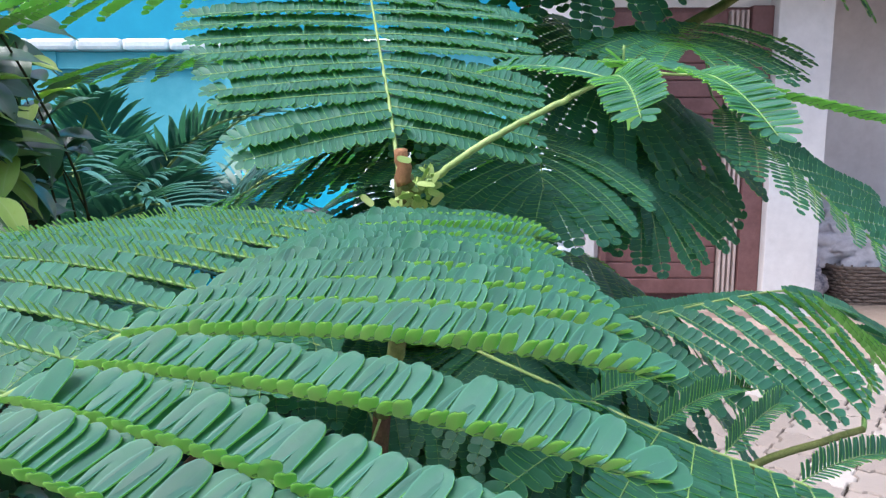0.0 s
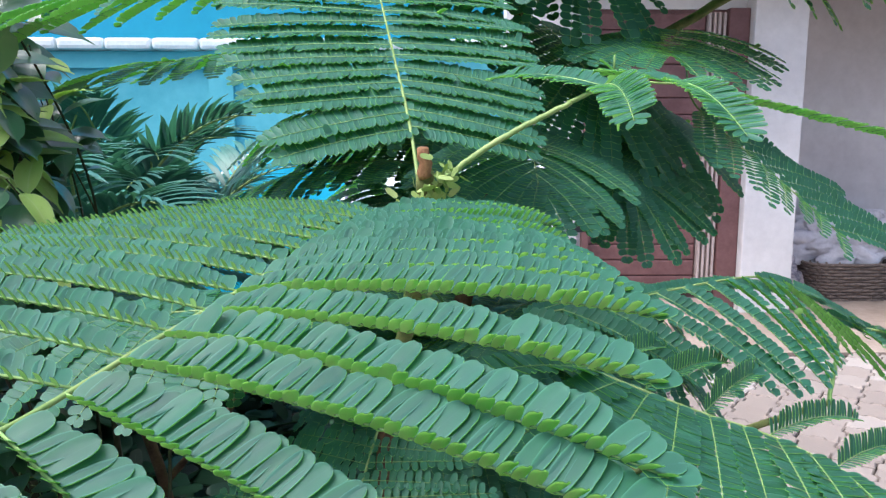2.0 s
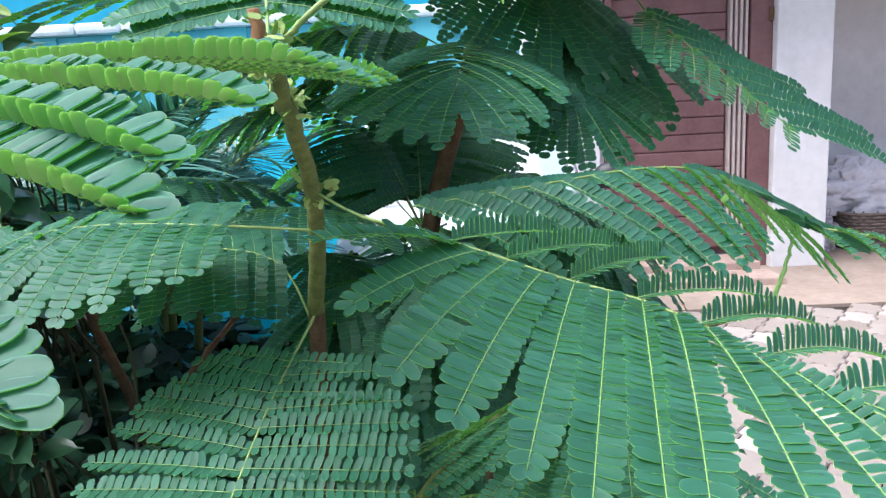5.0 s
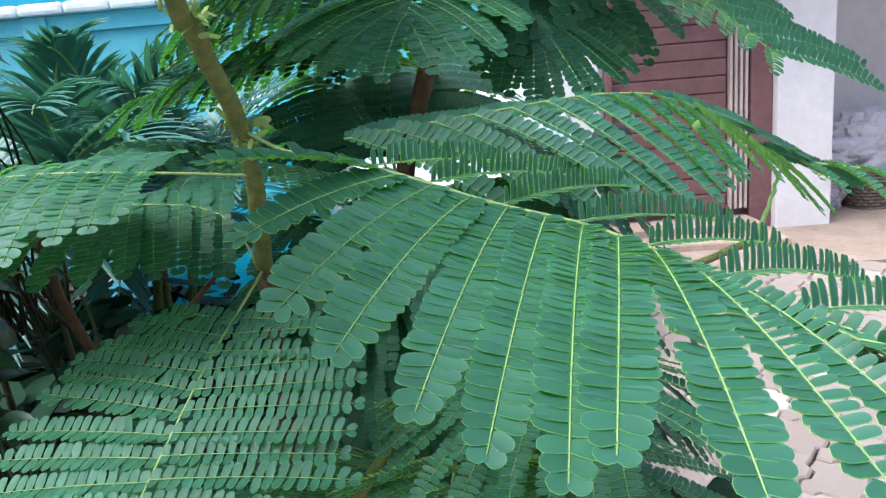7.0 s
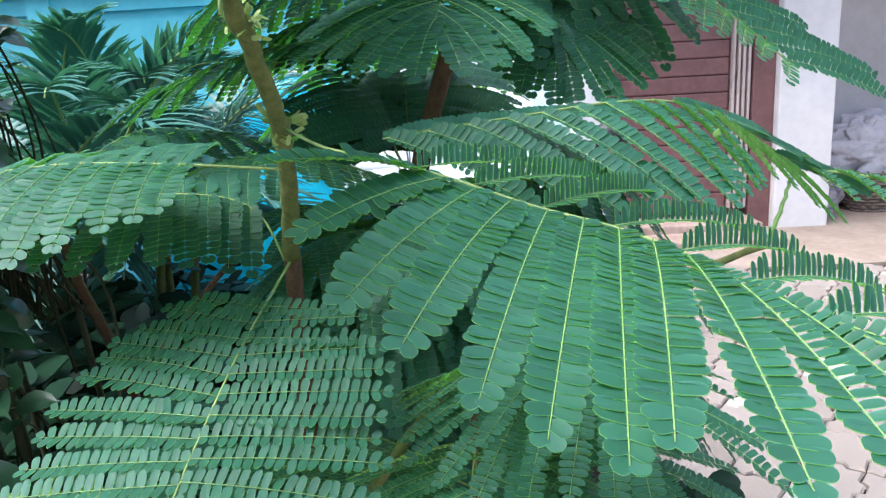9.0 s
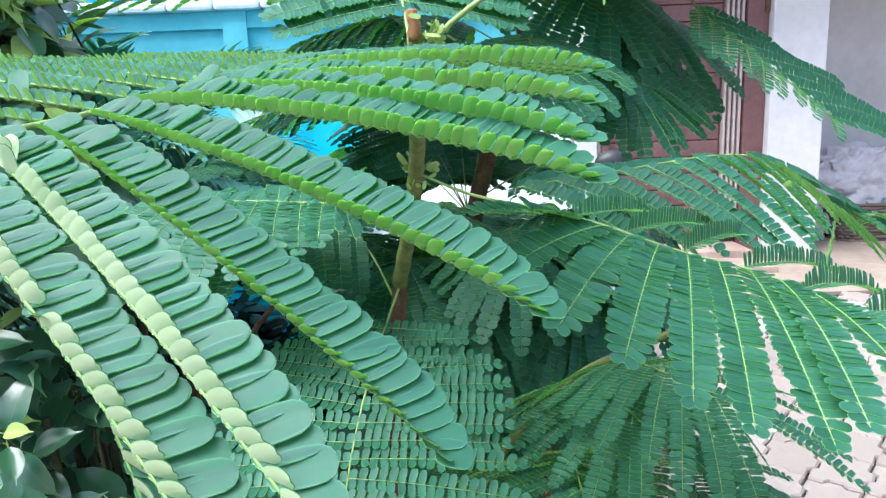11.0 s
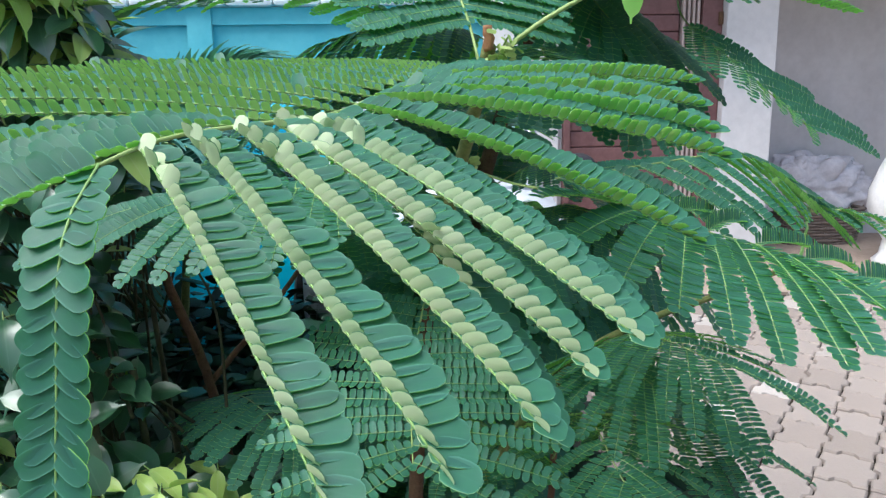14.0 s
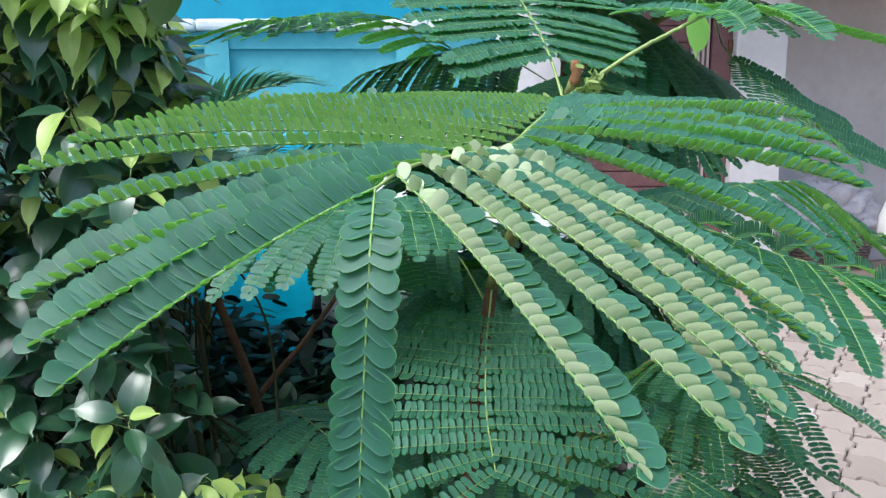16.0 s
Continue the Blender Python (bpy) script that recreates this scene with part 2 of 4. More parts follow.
def pinna(parent, line, normal, size, count, fold, pale, fine, width=1.0, lean=22, ragged=0.015, near_fold=None, sizes=(1.0, 1.0)):
    """One feather of a leaf: midrib with pairs of oblong leaflets; fold lifts the leaflets into a V."""
    t, n = transported(line, normal)
    b = np.cross(n, t)
    total = np.linalg.norm(np.diff(line, axis=0), axis=1).sum()
    u = np.linspace(0.025, 0.985, count)
    idx = u * (len(line) - 1)
    at = lambda arr: np.stack([np.interp(idx, np.arange(len(line)), arr[:, c]) for c in range(3)], 1)
    P, T, N, B = at(line), unit(at(t)), unit(at(n)), unit(at(b))
    space = total / count
    tpl, tf, tm, tuv = FINE if fine else COARSE
    prof = np.clip(np.minimum(0.62 + u * 2.6, 1.0) * (1 - 0.45 * np.clip((u - 0.8) / 0.2, 0, 1) ** 2), 0.4, 1)
    allv, allf, alli, alluv, base = [], [], [], [], 0
    for side in (1, -1):
        f0 = fold if side > 0 or near_fold is None else near_fold
        ang = np.radians(f0 + rng.normal(0, 2.2, count))
        odd = rng.rand(count) < ragged
        ang = np.where(odd, ang + np.radians(rng.normal(0, 20, count)), ang)
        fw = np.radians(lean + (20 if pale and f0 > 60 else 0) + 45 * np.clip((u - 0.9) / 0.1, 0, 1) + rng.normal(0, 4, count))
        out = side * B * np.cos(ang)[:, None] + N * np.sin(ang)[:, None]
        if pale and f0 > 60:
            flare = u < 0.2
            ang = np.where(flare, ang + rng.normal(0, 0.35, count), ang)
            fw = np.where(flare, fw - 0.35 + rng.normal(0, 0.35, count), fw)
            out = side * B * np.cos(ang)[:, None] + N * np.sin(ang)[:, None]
        X = out * np.cos(fw)[:, None] + T * np.sin(fw)[:, None]
        Y = T * np.cos(fw)[:, None] - out * np.sin(fw)[:, None]
        Z = np.cross(X, Y)
        small = sizes[0 if side > 0 else 1]
        L = size * small * prof * rng.uniform(0.95, 1.04, count)
        if f0 > 45 and not pale and small < 0.75:
            L = L * (0.60 + 0.46 * u)
        elif f0 > 60:
            L = L * np.where(u < 0.2, 1.08, 1.0)
        W = np.full(count, space * 0.66 * width * ((0.70 if pale else 0.64) if small < 0.75 else 1.0)) * rng.uniform(0.94, 1.08, count)
        # the upper face turns with the leaflet as it folds up
        lid = N * np.cos(ang)[:, None] - side * B * np.sin(ang)[:, None]
        Zs = Z * np.sign((Z * lid).sum(1) + 1e-9)[:, None]
        Ys = np.cross(Zs, X)
        # shingled: each leaflet is turned a little about its own length
        tw = np.radians((26 if f0 > 45 and small < 0.75 else 4) + rng.normal(0, 2, count))[:, None] * np.sign((Ys * T).sum(1))[:, None]
        Ys, Zs = Ys * np.cos(tw) + Zs * np.sin(tw), Zs * np.cos(tw) - Ys * np.sin(tw)
        pts = (P[:, None] + tpl[None, :, 0:1] * (X * L[:, None])[:, None] + tpl[None, :, 1:2] * (Ys * W[:, None])[:, None]
               + tpl[None, :, 2:3] * (Zs * L[:, None])[:, None])
        nv = len(tpl)
        allv.append(pts.reshape(-1, 3))
        for k in range(count):
            o = base + k * nv
            allf += [tuple(o + q for q in f) for f in tf]
        alli.append(np.tile(tm, count))
        alluv.append(np.tile(tuv, (count, 1)))
        base += count * nv
    v, f = tube(line[:: max(1, len(line) // 10)], np.linspace(0.00045, 0.0003, len(line[:: max(1, len(line) // 10)])), 4, normal)
    v = v + normal * 0.0004
    allv.append(v)
    allf += [tuple(base + q for q in g) for g in f]
    alli.append(np.full(len(f), 2))
    alluv.append(np.tile((0.5, 0.75), (len(v), 1)))
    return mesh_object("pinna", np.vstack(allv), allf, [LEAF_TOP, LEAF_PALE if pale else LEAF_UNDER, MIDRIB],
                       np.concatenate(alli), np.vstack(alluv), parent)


def keyed(keys, s):
    k = np.array(keys, float)
    return [float(np.interp(s, k[:, 0], k[:, c])) for c in range(1, k.shape[1])]


def compound_leaf(parent, line, pairs, right, left, start=0.2, up=(0, 0, 1), fold=(15, 15), tipfold=None, size=0.0138, fine=True,
                  count=20, pale=(2, 2, 1), end_pinna=None, thick=0.0009, lean=12, sag=1.6, jitter=1.0, width=1.0, tipsize=1.0, stagger=0.004, ragged=0.015, farwidth=1.0, end_size=None, end_lean=None, sizing=None, counts=None):
    """A twice-feathered leaf. line: the rachis; right, left: rows of (s, length, degrees from the tip's way, drop at the end),
    or the places where the feathers end; fold, tipfold: lift of the leaflets on the base side and on the tip side of each
    feather, at the leaf's base and at its tip, or keyed along it for either side."""
    if not fine:
        count, width = count * 0.9, width * 0.92
    c = bezier(line, 40)
    t, n = transported(c, up)
    v, f = tube(c, np.linspace(thick * 1.5, thick * 0.7, len(c)), 6, up)
    leaf = mesh_object("leaf", v, f, [RACHIS], parent=parent)
    upv = np.array(up, float)
    tipfold = tipfold or fold
    for i in range(pairs):
        s = i / max(1, pairs - 1)
        for side, keys in ((1, right), (-1, left)):
            if not keys or (isinstance(keys, dict) and i % keys.get("every", 1)):
                continue
            q = (start + (1 - start) * s + (side - 1) * stagger) * 39
            q = min(max(q, 0), 39)
            P = np.array([np.interp(q, np.arange(40), c[:, k]) for k in range(3)])
            T = unit(np.array([np.interp(q, np.arange(40), t[:, k]) for k in range(3)]))
            S = unit(np.cross(T, upv)) * side
            U = np.cross(S * side, T)
            w = np.linspace(0, 1, 14)[:, None]
            if isinstance(keys, dict):
                tip = np.array(keyed(keys["ends"], s)) + rng.normal(0, 0.0025, 3) * jitter
                way = tip - P
                length = np.linalg.norm(way)
                d = unit(way)
                rise = keys.get("arch", 0.12) * length
                lin = P + way * w + V(0, 0, 1) * (rise * 4 * w * (1 - w) * 0.6) + np.cross(d, U) * (rng.normal(0, 0.03) * length * jitter * w**2)
            else:
                length, ang, drop = keyed(keys, s)
                a = np.radians(ang + rng.normal(0, 2.5) * jitter)
                d = np.cos(a) * T + np.sin(a) * S
                length *= 1 + rng.normal(0, 0.03) * jitter
                drop += rng.normal(0, 0.003) * jitter
                bend = rng.normal(0, 0.03) * length * jitter
                lin = P + d * length * w + V(0, 0, 1) * (drop * w**sag) + np.cross(d, U) * (bend * w**2)
            fo = (keyed(fold[side], s)[0] if isinstance(fold, dict) else fold[0] + (fold[1] - fold[0]) * s) + rng.normal(0, 4) * jitter
            ft = (keyed(tipfold[side], s)[0] if isinstance(tipfold, dict) else tipfold[0] + (tipfold[1] - tipfold[0]) * s) + rng.normal(0, 6) * jitter
            ab = (ft, fo) if side > 0 else (fo, ft)
            bs, ts = keyed(sizing[side], s) if sizing else (size, size * tipsize)
            pinna(leaf, lin, U, bs * (0.85 + 0.15 * min(1, length / 0.1)), max(10, int((keyed(counts[side] if isinstance(counts, dict) else counts, s)[0] if counts else count) * length / 0.11)), ab[0],
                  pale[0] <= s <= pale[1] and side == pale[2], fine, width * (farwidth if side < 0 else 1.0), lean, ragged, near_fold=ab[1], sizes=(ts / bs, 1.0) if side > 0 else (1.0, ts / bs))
    if end_pinna:
        lin = bezier([c[-1]] + list(end_pinna), 14)
        pinna(leaf, lin, n[-1], end_size or size, int(count * 1.05), 8, False, fine, width, end_lean or lean, near_fold=8)
    return leaf


def sprout(parent, where, n, size, seed, spread=0.012):
    """A tuft of small young leaflets at a node."""
    r = np.random.RandomState(seed)
    vs, fs, mi, uv, base = [], [], [], [], 0
    tpl, tf, tm, tuv = COARSE
    for _ in range(n):
        X = unit(r.normal(0, 1, 3) + V(0, 0, 0.3))
        Y = unit(np.cross(X, r.normal(0, 1, 3)))
        Z = np.cross(X, Y)
        P = V(*where) + r.normal(0, spread * 0.4, 3) + X * spread * 0.3
        L = size * r.uniform(0.5, 1.2)
        vs.append(P + tpl[:, 0:1] * X * L + tpl[:, 1:2] * Y * L * 0.22 + tpl[:, 2:3] * Z * L)
        fs += [tuple(base + q for q in f) for f in tf]
        mi.append(np.minimum(tm, 1))
        uv.append(tuv)
        base += len(tpl)
    return mesh_object("sprout", np.vstack(vs), fs, [SPROUT, SPROUT], np.concatenate(mi), np.vstack(uv), parent, label="pale young shoots at a stem node")


SPROUT = foliage("young_shoot", (0.28, 0.42, 0.10), (0.50, 0.60, 0.22), (0.5, 0.6, 0.25), (0.3, 0.5, 0.08), through=0.25)


# ---- ground, pavement, walls ----
SAND = plain("sandy_apron", (0.25, 0.19, 0.15), (0.38, 0.30, 0.245), 3, 0.95, bumps=0.5, dist=0.01)
WALL_PALE = plain("turquoise_paint", (0.07, 0.37, 0.44), (0.13, 0.49, 0.55), 1.5, 0.75, bumps=0.15, dist=0.004)
WALL_DEEP = plain("deep_turquoise_paint", (0.0, 0.30, 0.48), (0.01, 0.40, 0.58), 0.8, 0.6, bumps=0.1)
COPING = plain("white_coping_paint", (0.60, 0.66, 0.66), (0.82, 0.85, 0.84), 6, 0.7, bumps=0.2, dist=0.004)
WHITE = plain("white_wall_paint", (0.60, 0.585, 0.575), (0.74, 0.72, 0.71), 2.5, 0.8, bumps=0.2, dist=0.004)
GREY = plain("grey_plaster", (0.46, 0.44, 0.44), (0.60, 0.58, 0.58), 1.5, 0.85, bumps=0.2, dist=0.004)
DOORWOOD = plain("brown_painted_wood", (0.13, 0.060, 0.058), (0.21, 0.105, 0.10), 5, 0.55, bumps=0.15, dist=0.003)
DOORPALE = plain("pale_moulding", (0.42, 0.33, 0.30), (0.55, 0.46, 0.42), 9, 0.6, bumps=0.1)
STEPM = plain("painted_step", (0.30, 0.20, 0.16), (0.48, 0.37, 0.31), 4, 0.8, bumps=0.25)


def brick_mat():
    m, nt, p, _ = material("concrete_paver")
    inf = nt.nodes.new("ShaderNodeObjectInfo")
    geo = nt.nodes.new("ShaderNodeNewGeometry")
    rnd = mathn(nt, "FRACT", mathn(nt, "ADD", inf.outputs["Random"], geo.outputs["Random Per Island"]))
    base = ramp(nt, rnd, [(0.0, (0.20, 0.158, 0.134)), (0.5, (0.26, 0.21, 0.182)), (0.88, (0.30, 0.25, 0.22)), (1.0, (0.55, 0.51, 0.47))])
    big, small = noisef(nt, 9.0, 5.0, 0.6), noisef(nt, 120.0, 5.0, 0.7)
    col = mix(nt, mathn(nt, "MULTIPLY", big, 0.5), base, (0.23, 0.19, 0.16))
    col = mix(nt, mathn(nt, "MULTIPLY", small, 0.35), col, (0.42, 0.37, 0.33))
    nt.links.new(col, p.inputs["Base Color"])
    p.inputs["Roughness"].default_value = 0.9
    bump(nt, p, mathn(nt, "ADD", big, small), 0.5, 0.008)
    return m


PAVER = brick_mat()

# one sheet of earth to the horizon
bm = bmesh.new()
bmesh.ops.create_grid(bm, x_segments=2, y_segments=2, size=400)
part("ground", bm, SOIL).location = (0, 0, -0.035)
tagged(bpy.data.objects["ground"], "dark damp soil under the plants, reaching to the horizon", "ground", kind="structure")

# sandy strip in front of the house
part("sandy_strip", boxes(((1.0, 4.45, -0.03), (9.0, 6.9, 0.004))), SAND)
tagged(bpy.data.objects["sandy_strip"], "pale brown sandy ground before the house wall", "ground", kind="structure")

# paved yard of interlocking blocks; the unseen stretch behind the camera is added to bounce light
pavement = part("pavement", boxes(((0.4, -5.98, -0.033), (9.0, 4.45, -0.018)), ((-3.08, -5.98, -0.033), (0.4, 0.1, -0.018))), SOIL)
tagged(pavement, "grey-pink interlocking concrete block pavement with open joints", "pavement", kind="structure")


def paver_mesh():
    """A wavy interlocking block: two opposite sides step out, two step in."""
    w, h, k = 0.112, 0.085, 0.018
    ring = []
    for x, y in ((-w, -h), (-w * 0.4, -h + k * 0.2), (-w * 0.25, -h - k), (w * 0.25, -h - k), (w * 0.4, -h + k * 0.2), (w, -h),
                 (w - k * 0.2, -h * 0.45), (w + k, -h * 0.25), (w + k, h * 0.25), (w - k * 0.2, h * 0.45), (w, h),
                 (w * 0.4, h + k * 0.2), (w * 0.25, h - k), (-w * 0.25, h - k), (-w * 0.4, h + k * 0.2), (-w, h),
                 (-w - k * 0.2, h * 0.45), (-w + k, h * 0.25), (-w + k, -h * 0.25), (-w - k * 0.2, -h * 0.45)):
        ring.append((x * 0.972, y * 0.965))
    n = len(ring)
    vs = [(x, y, -0.03) for x, y in ring] + [(x, y, -0.005) for x, y in ring] + [(x * 0.94, y * 0.93, 0.002) for x, y in ring]
    fs = [(i, (i + 1) % n, n + (i + 1) % n, n + i) for i in range(n)] + [(n + i, n + (i + 1) % n, 2 * n + (i + 1) % n, 2 * n + i) for i in range(n)]
    fs.append(tuple(range(2 * n, 3 * n)))
    return vs, fs


# compound wall with pilasters, recessed panels and a white coping
WY = 6.0
wall = part("wall_compound", boxes(((-12, WY + 0.03, 0), (1.2, WY + 0.2, 2.14))), WALL_PALE)
tagged(wall, "turquoise painted compound wall with pilasters and white coping", "wall", kind="structure")
for i in range(8):
    x = -1.84 - 1.6 * i + 1.6
    part("pilaster", boxes(((x, WY - 0.03, 0), (x + 0.2, WY + 0.03, 2.138))), WALL_PALE, wall)
part("top_band", boxes(((-12, WY - 0.01, 2.0), (1.2, WY + 0.03, 2.136))), WALL_PALE, wall)
part("plinth", boxes(((-12, WY - 0.01, 0), (1.2, WY + 0.03, 0.35))), WALL_PALE, wall)
for i in range(34):
    x = -11.9 + i * 0.385
    b = boxes(((x, WY - 0.09, 2.14), (x + 0.378, WY + 0.26, 2.235)))
    part("coping_stone", b, COPING, wall, bevel=0.03)

# tall turquoise building behind the wall
back = part("wall_back", boxes(((-16, 9.0, 0), (1.6, 9.3, 7.0))), WALL_DEEP)
tagged(back, "deep turquoise painted side of a building behind the wall", "wall", kind="structure")
for i in range(5):
    part("ledge", boxes(((-15 + i * 3.3, 8.92, 3.4), (-12.2 + i * 3.3, 9.0, 3.52))), WALL_DEEP, back)

# house front: brown door, white pillar, grey porch wall
house = part("wall_house", boxes(((1.2, 5.78, 0.0), (1.245, 5.95, 3.2)), ((1.2, 5.78, 2.45), (2.55, 5.95, 3.2)), ((0.6, 5.72, 0), (1.2, 5.95, 3.2))), WHITE)
tagged(house, "white plastered house front round a brown door", "wall", kind="structure")
pillar = part("wall_pillar", boxes(((2.54, 5.62, -0.02), (2.965, 6.6, 3.2))), WHITE, bevel=0.012)
tagged(pillar, "white painted square pillar with scuffed edges beside the door", "pillar", kind="structure")
porch = part("wall_porch", boxes(((2.9, 6.6, -0.02), (9.0, 6.8, 3.2))), GREY)
tagged(porch, "grey plastered back wall of the porch in shade", "wall", kind="structure")
ceil = part("ceiling", boxes(((1.0, 4.9, 2.75), (9.0, 6.8, 2.95))), GREY)
tagged(ceil, "plain grey concrete porch ceiling slab", "ceiling", kind="structure")
roof = part("upper_wall", boxes(((0.6, 5.0, 2.95), (9.0, 6.9, 6.2))), WHITE)
tagged(roof, "white upper storey wall above the porch", "wall", kind="structure")

door = thing("door_1", (1.8, 5.8, 0.0), "closed brown panelled wooden door with fluted pale mouldings", "door", kind="structure")


def local(ob, parent):
    ob.matrix_parent_inverse = Matrix.Translation(parent.location).inverted()
    return ob


for i in range(17):
    z = 0.16 + i * 0.133
    b = boxes(((1.30, 5.755, z), (2.20, 5.80, z + 0.128)))
    local(part("panel", b, DOORWOOD, door, bevel=0.012), door)
local(part("door_backing", boxes(((1.25, 5.80, 0.1), (2.54, 5.84, 2.45))), DOORWOOD, door), door)
for x in (2.215, 2.255, 2.295, 2.335):
    local(part("moulding", boxes(((x, 5.72, 0.16), (x + 0.022, 5.80, 2.42))), DOORPALE, door, bevel=0.008), door)
local(part("door_frame", boxes(((2.37, 5.70, 0.0), (2.538, 5.80, 2.45))), DOORWOOD, door, bevel=0.01), door)
local(part("door_frame", boxes(((1.246, 5.70, 0.0), (1.30, 5.80, 2.45))), DOORWOOD, door, bevel=0.01), door)
local(part("hinge", boxes(((2.50, 5.68, 1.93), (2.535, 5.70, 2.03))), BARK, door, "dark iron hinge", bevel=0.004), door)
for k, (y0, z0) in enumerate(((5.35, 0.11), (5.02, 0.055))):
    st = part("door_step", boxes(((1.15 - k * 0.05, y0, -0.02), (2.35 + k * 0.05, y0 + (0.33 if k else 0.36), z0))), STEPM, bevel=0.012)
    tagged(st, "low worn concrete step before the brown door", "step", kind="structure")


# unseen walls added beside and behind the camera to cut low sky light
part_wall = mesh_object("wall_side_unseen", [(x, y, z) for x in (-3.3, -3.1) for y in (-6.0, 2.2) for z in (-0.03, 2.14)],
                        [(0, 1, 3, 2), (4, 6, 7, 5), (0, 4, 5, 1), (2, 3, 7, 6), (1, 5, 7, 3), (0, 2, 6, 4)], [WALL_PALE], smooth=False)
tagged(part_wall, "unseen plain turquoise wall added to cut sky light from the left", "wall", kind="structure")

part_wall = mesh_object("wall_behind_unseen", [(x, y, z) for x in (-3.1, 7.0) for y in (-6.2, -6.0) for z in (-0.03, 3.2)],
                        [(0, 1, 3, 2), (4, 6, 7, 5), (0, 4, 5, 1), (2, 3, 7, 6), (1, 5, 7, 3), (0, 2, 6, 4)], [GREY], smooth=False)
tagged(part_wall, "unseen plain grey wall added behind the camera to cut low sky light", "wall", kind="structure")


# ---- the flame tree close to the camera ----
tree = thing("flame_tree", (-0.07, 0.78, 0.0), "young flame tree with feathery compound leaves and a pruned stem tip", "tree")


def grow(name, pts, r0, r1, mat, parent=None, sides=10, n=24, bumps=0.0006, seed=1, label=""):
    c = wobble(bezier(pts, n), bumps, seed)
    v, f = tube(c, np.linspace(r0, r1, n), sides)
    return mesh_object(name, v, f, [mat], parent=parent, label=label)


def rooted(ob):
    """World coordinates for the parts of a thing that stands elsewhere."""
    for o in ob.children:
        o.matrix_parent_inverse = Matrix.Translation(ob.location).inverted()


grow("lower_stem", [(-0.07, 0.78, -0.03), (-0.07, 0.76, 0.5), (-0.055, 0.70, 0.92), (-0.040, 0.648, 1.085)], 0.014, 0.0080, BARK, tree, seed=2, label="red-brown woody lower stem")
grow("stem", [(-0.040, 0.648, 1.085), (-0.014, 0.556, 1.203), (-0.006, 0.46, 1.268), (-0.003, 0.402, 1.304)], 0.0080, 0.0054, BARK_YOUNG, tree, seed=3, label="olive green speckled stem")
grow("stem_stub", [(-0.003, 0.402, 1.302), (-0.0045, 0.398, 1.319)], 0.0044, 0.0034, CUT, tree, n=5, label="pruned brown stem end")
grow("branch", [(0.004, 0.405, 1.298), (0.03, 0.398, 1.318), (0.079, 0.394, 1.345)], 0.0019, 0.0015, RACHIS, tree, seed=5, bumps=0.0002)

# leaf hanging over the path
hanging = compound_leaf(tree, [(-0.005, 0.425, 1.288), (-0.042, 0.29, 1.281), (-0.075, 0.183, 1.266), (-0.098, 0.127, 1.256), (-0.118, 0.099, 1.254), (-0.138, 0.072, 1.25), (-0.146, 0.056, 1.245)], 20,
              right={"ends": [(0, -0.12, 0.4, 1.282), (0.3, -0.19, 0.3, 1.279), (0.589, -0.237, 0.187, 1.274), (0.716, -0.253, 0.109, 1.262), (0.79, -0.263, 0.077, 1.251), (0.842, -0.246, 0.066, 1.239), (0.894, -0.243, 0.035, 1.216), (0.948, -0.239, 0.025, 1.204), (1.0, -0.23, 0.019, 1.193)], "arch": 0.06},
              left={"ends": [(0, 0.07, 0.4, 1.278), (0.2, 0.065, 0.335, 1.272), (0.37, 0.068, 0.25, 1.269), (0.474, 0.068, 0.194, 1.267), (0.526, 0.057, 0.162, 1.258), (0.579, 0.052, 0.134, 1.248), (0.632, 0.048, 0.122, 1.239), (0.684, 0.036, 0.108, 1.213), (0.737, 0.012, 0.087, 1.186), (0.789, -0.005, 0.044, 1.196), (0.842, -0.017, 0.045, 1.187), (0.895, -0.037, 0.013, 1.19), (0.947, -0.062, -0.01, 1.19), (1, -0.08, -0.012, 1.183)], "arch": 0.05},
              start=0.20, fold={1: [(0, 14), (0.368, 14), (0.81, 14), (0.886, 45), (1.0, 50)], -1: [(0, 26), (0.68, 22), (0.737, 20), (0.79, 22), (0.895, 16), (0.947, 6), (1, 4)]},
              tipfold={1: [(0, 70), (0.368, 70), (0.81, 70), (0.874, 55), (0.95, 40), (1.0, 30)], -1: [(0, 64), (0.632, 63), (0.684, 60), (0.737, 62), (0.789, 100), (0.842, 96), (0.895, 98), (0.947, 103), (1, 106)]},
              sizing={1: [(0, 0.0120, 0.0074), (0.368, 0.0120, 0.0074), (0.747, 0.0105, 0.0074), (0.842, 0.0112, 0.006), (1.0, 0.0118, 0.0060)], -1: [(0, 0.0132, 0.0074), (0.684, 0.0145, 0.0074), (0.737, 0.0140, 0.0070), (0.789, 0.0135, 0.0072), (1, 0.0128, 0.0075)]},
              size=0.0105, count=24, counts=[(0, 31), (0.70, 30), (0.78, 28), (1, 28)], stagger=0.018, width=1.08, farwidth=1.16, lean=19, jitter=0.5, ragged=0.015,
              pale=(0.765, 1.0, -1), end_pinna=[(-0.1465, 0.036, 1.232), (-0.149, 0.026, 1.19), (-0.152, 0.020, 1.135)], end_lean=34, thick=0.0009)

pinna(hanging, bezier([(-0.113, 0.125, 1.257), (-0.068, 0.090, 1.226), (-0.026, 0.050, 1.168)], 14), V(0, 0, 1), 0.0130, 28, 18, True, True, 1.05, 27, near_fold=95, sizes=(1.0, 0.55))

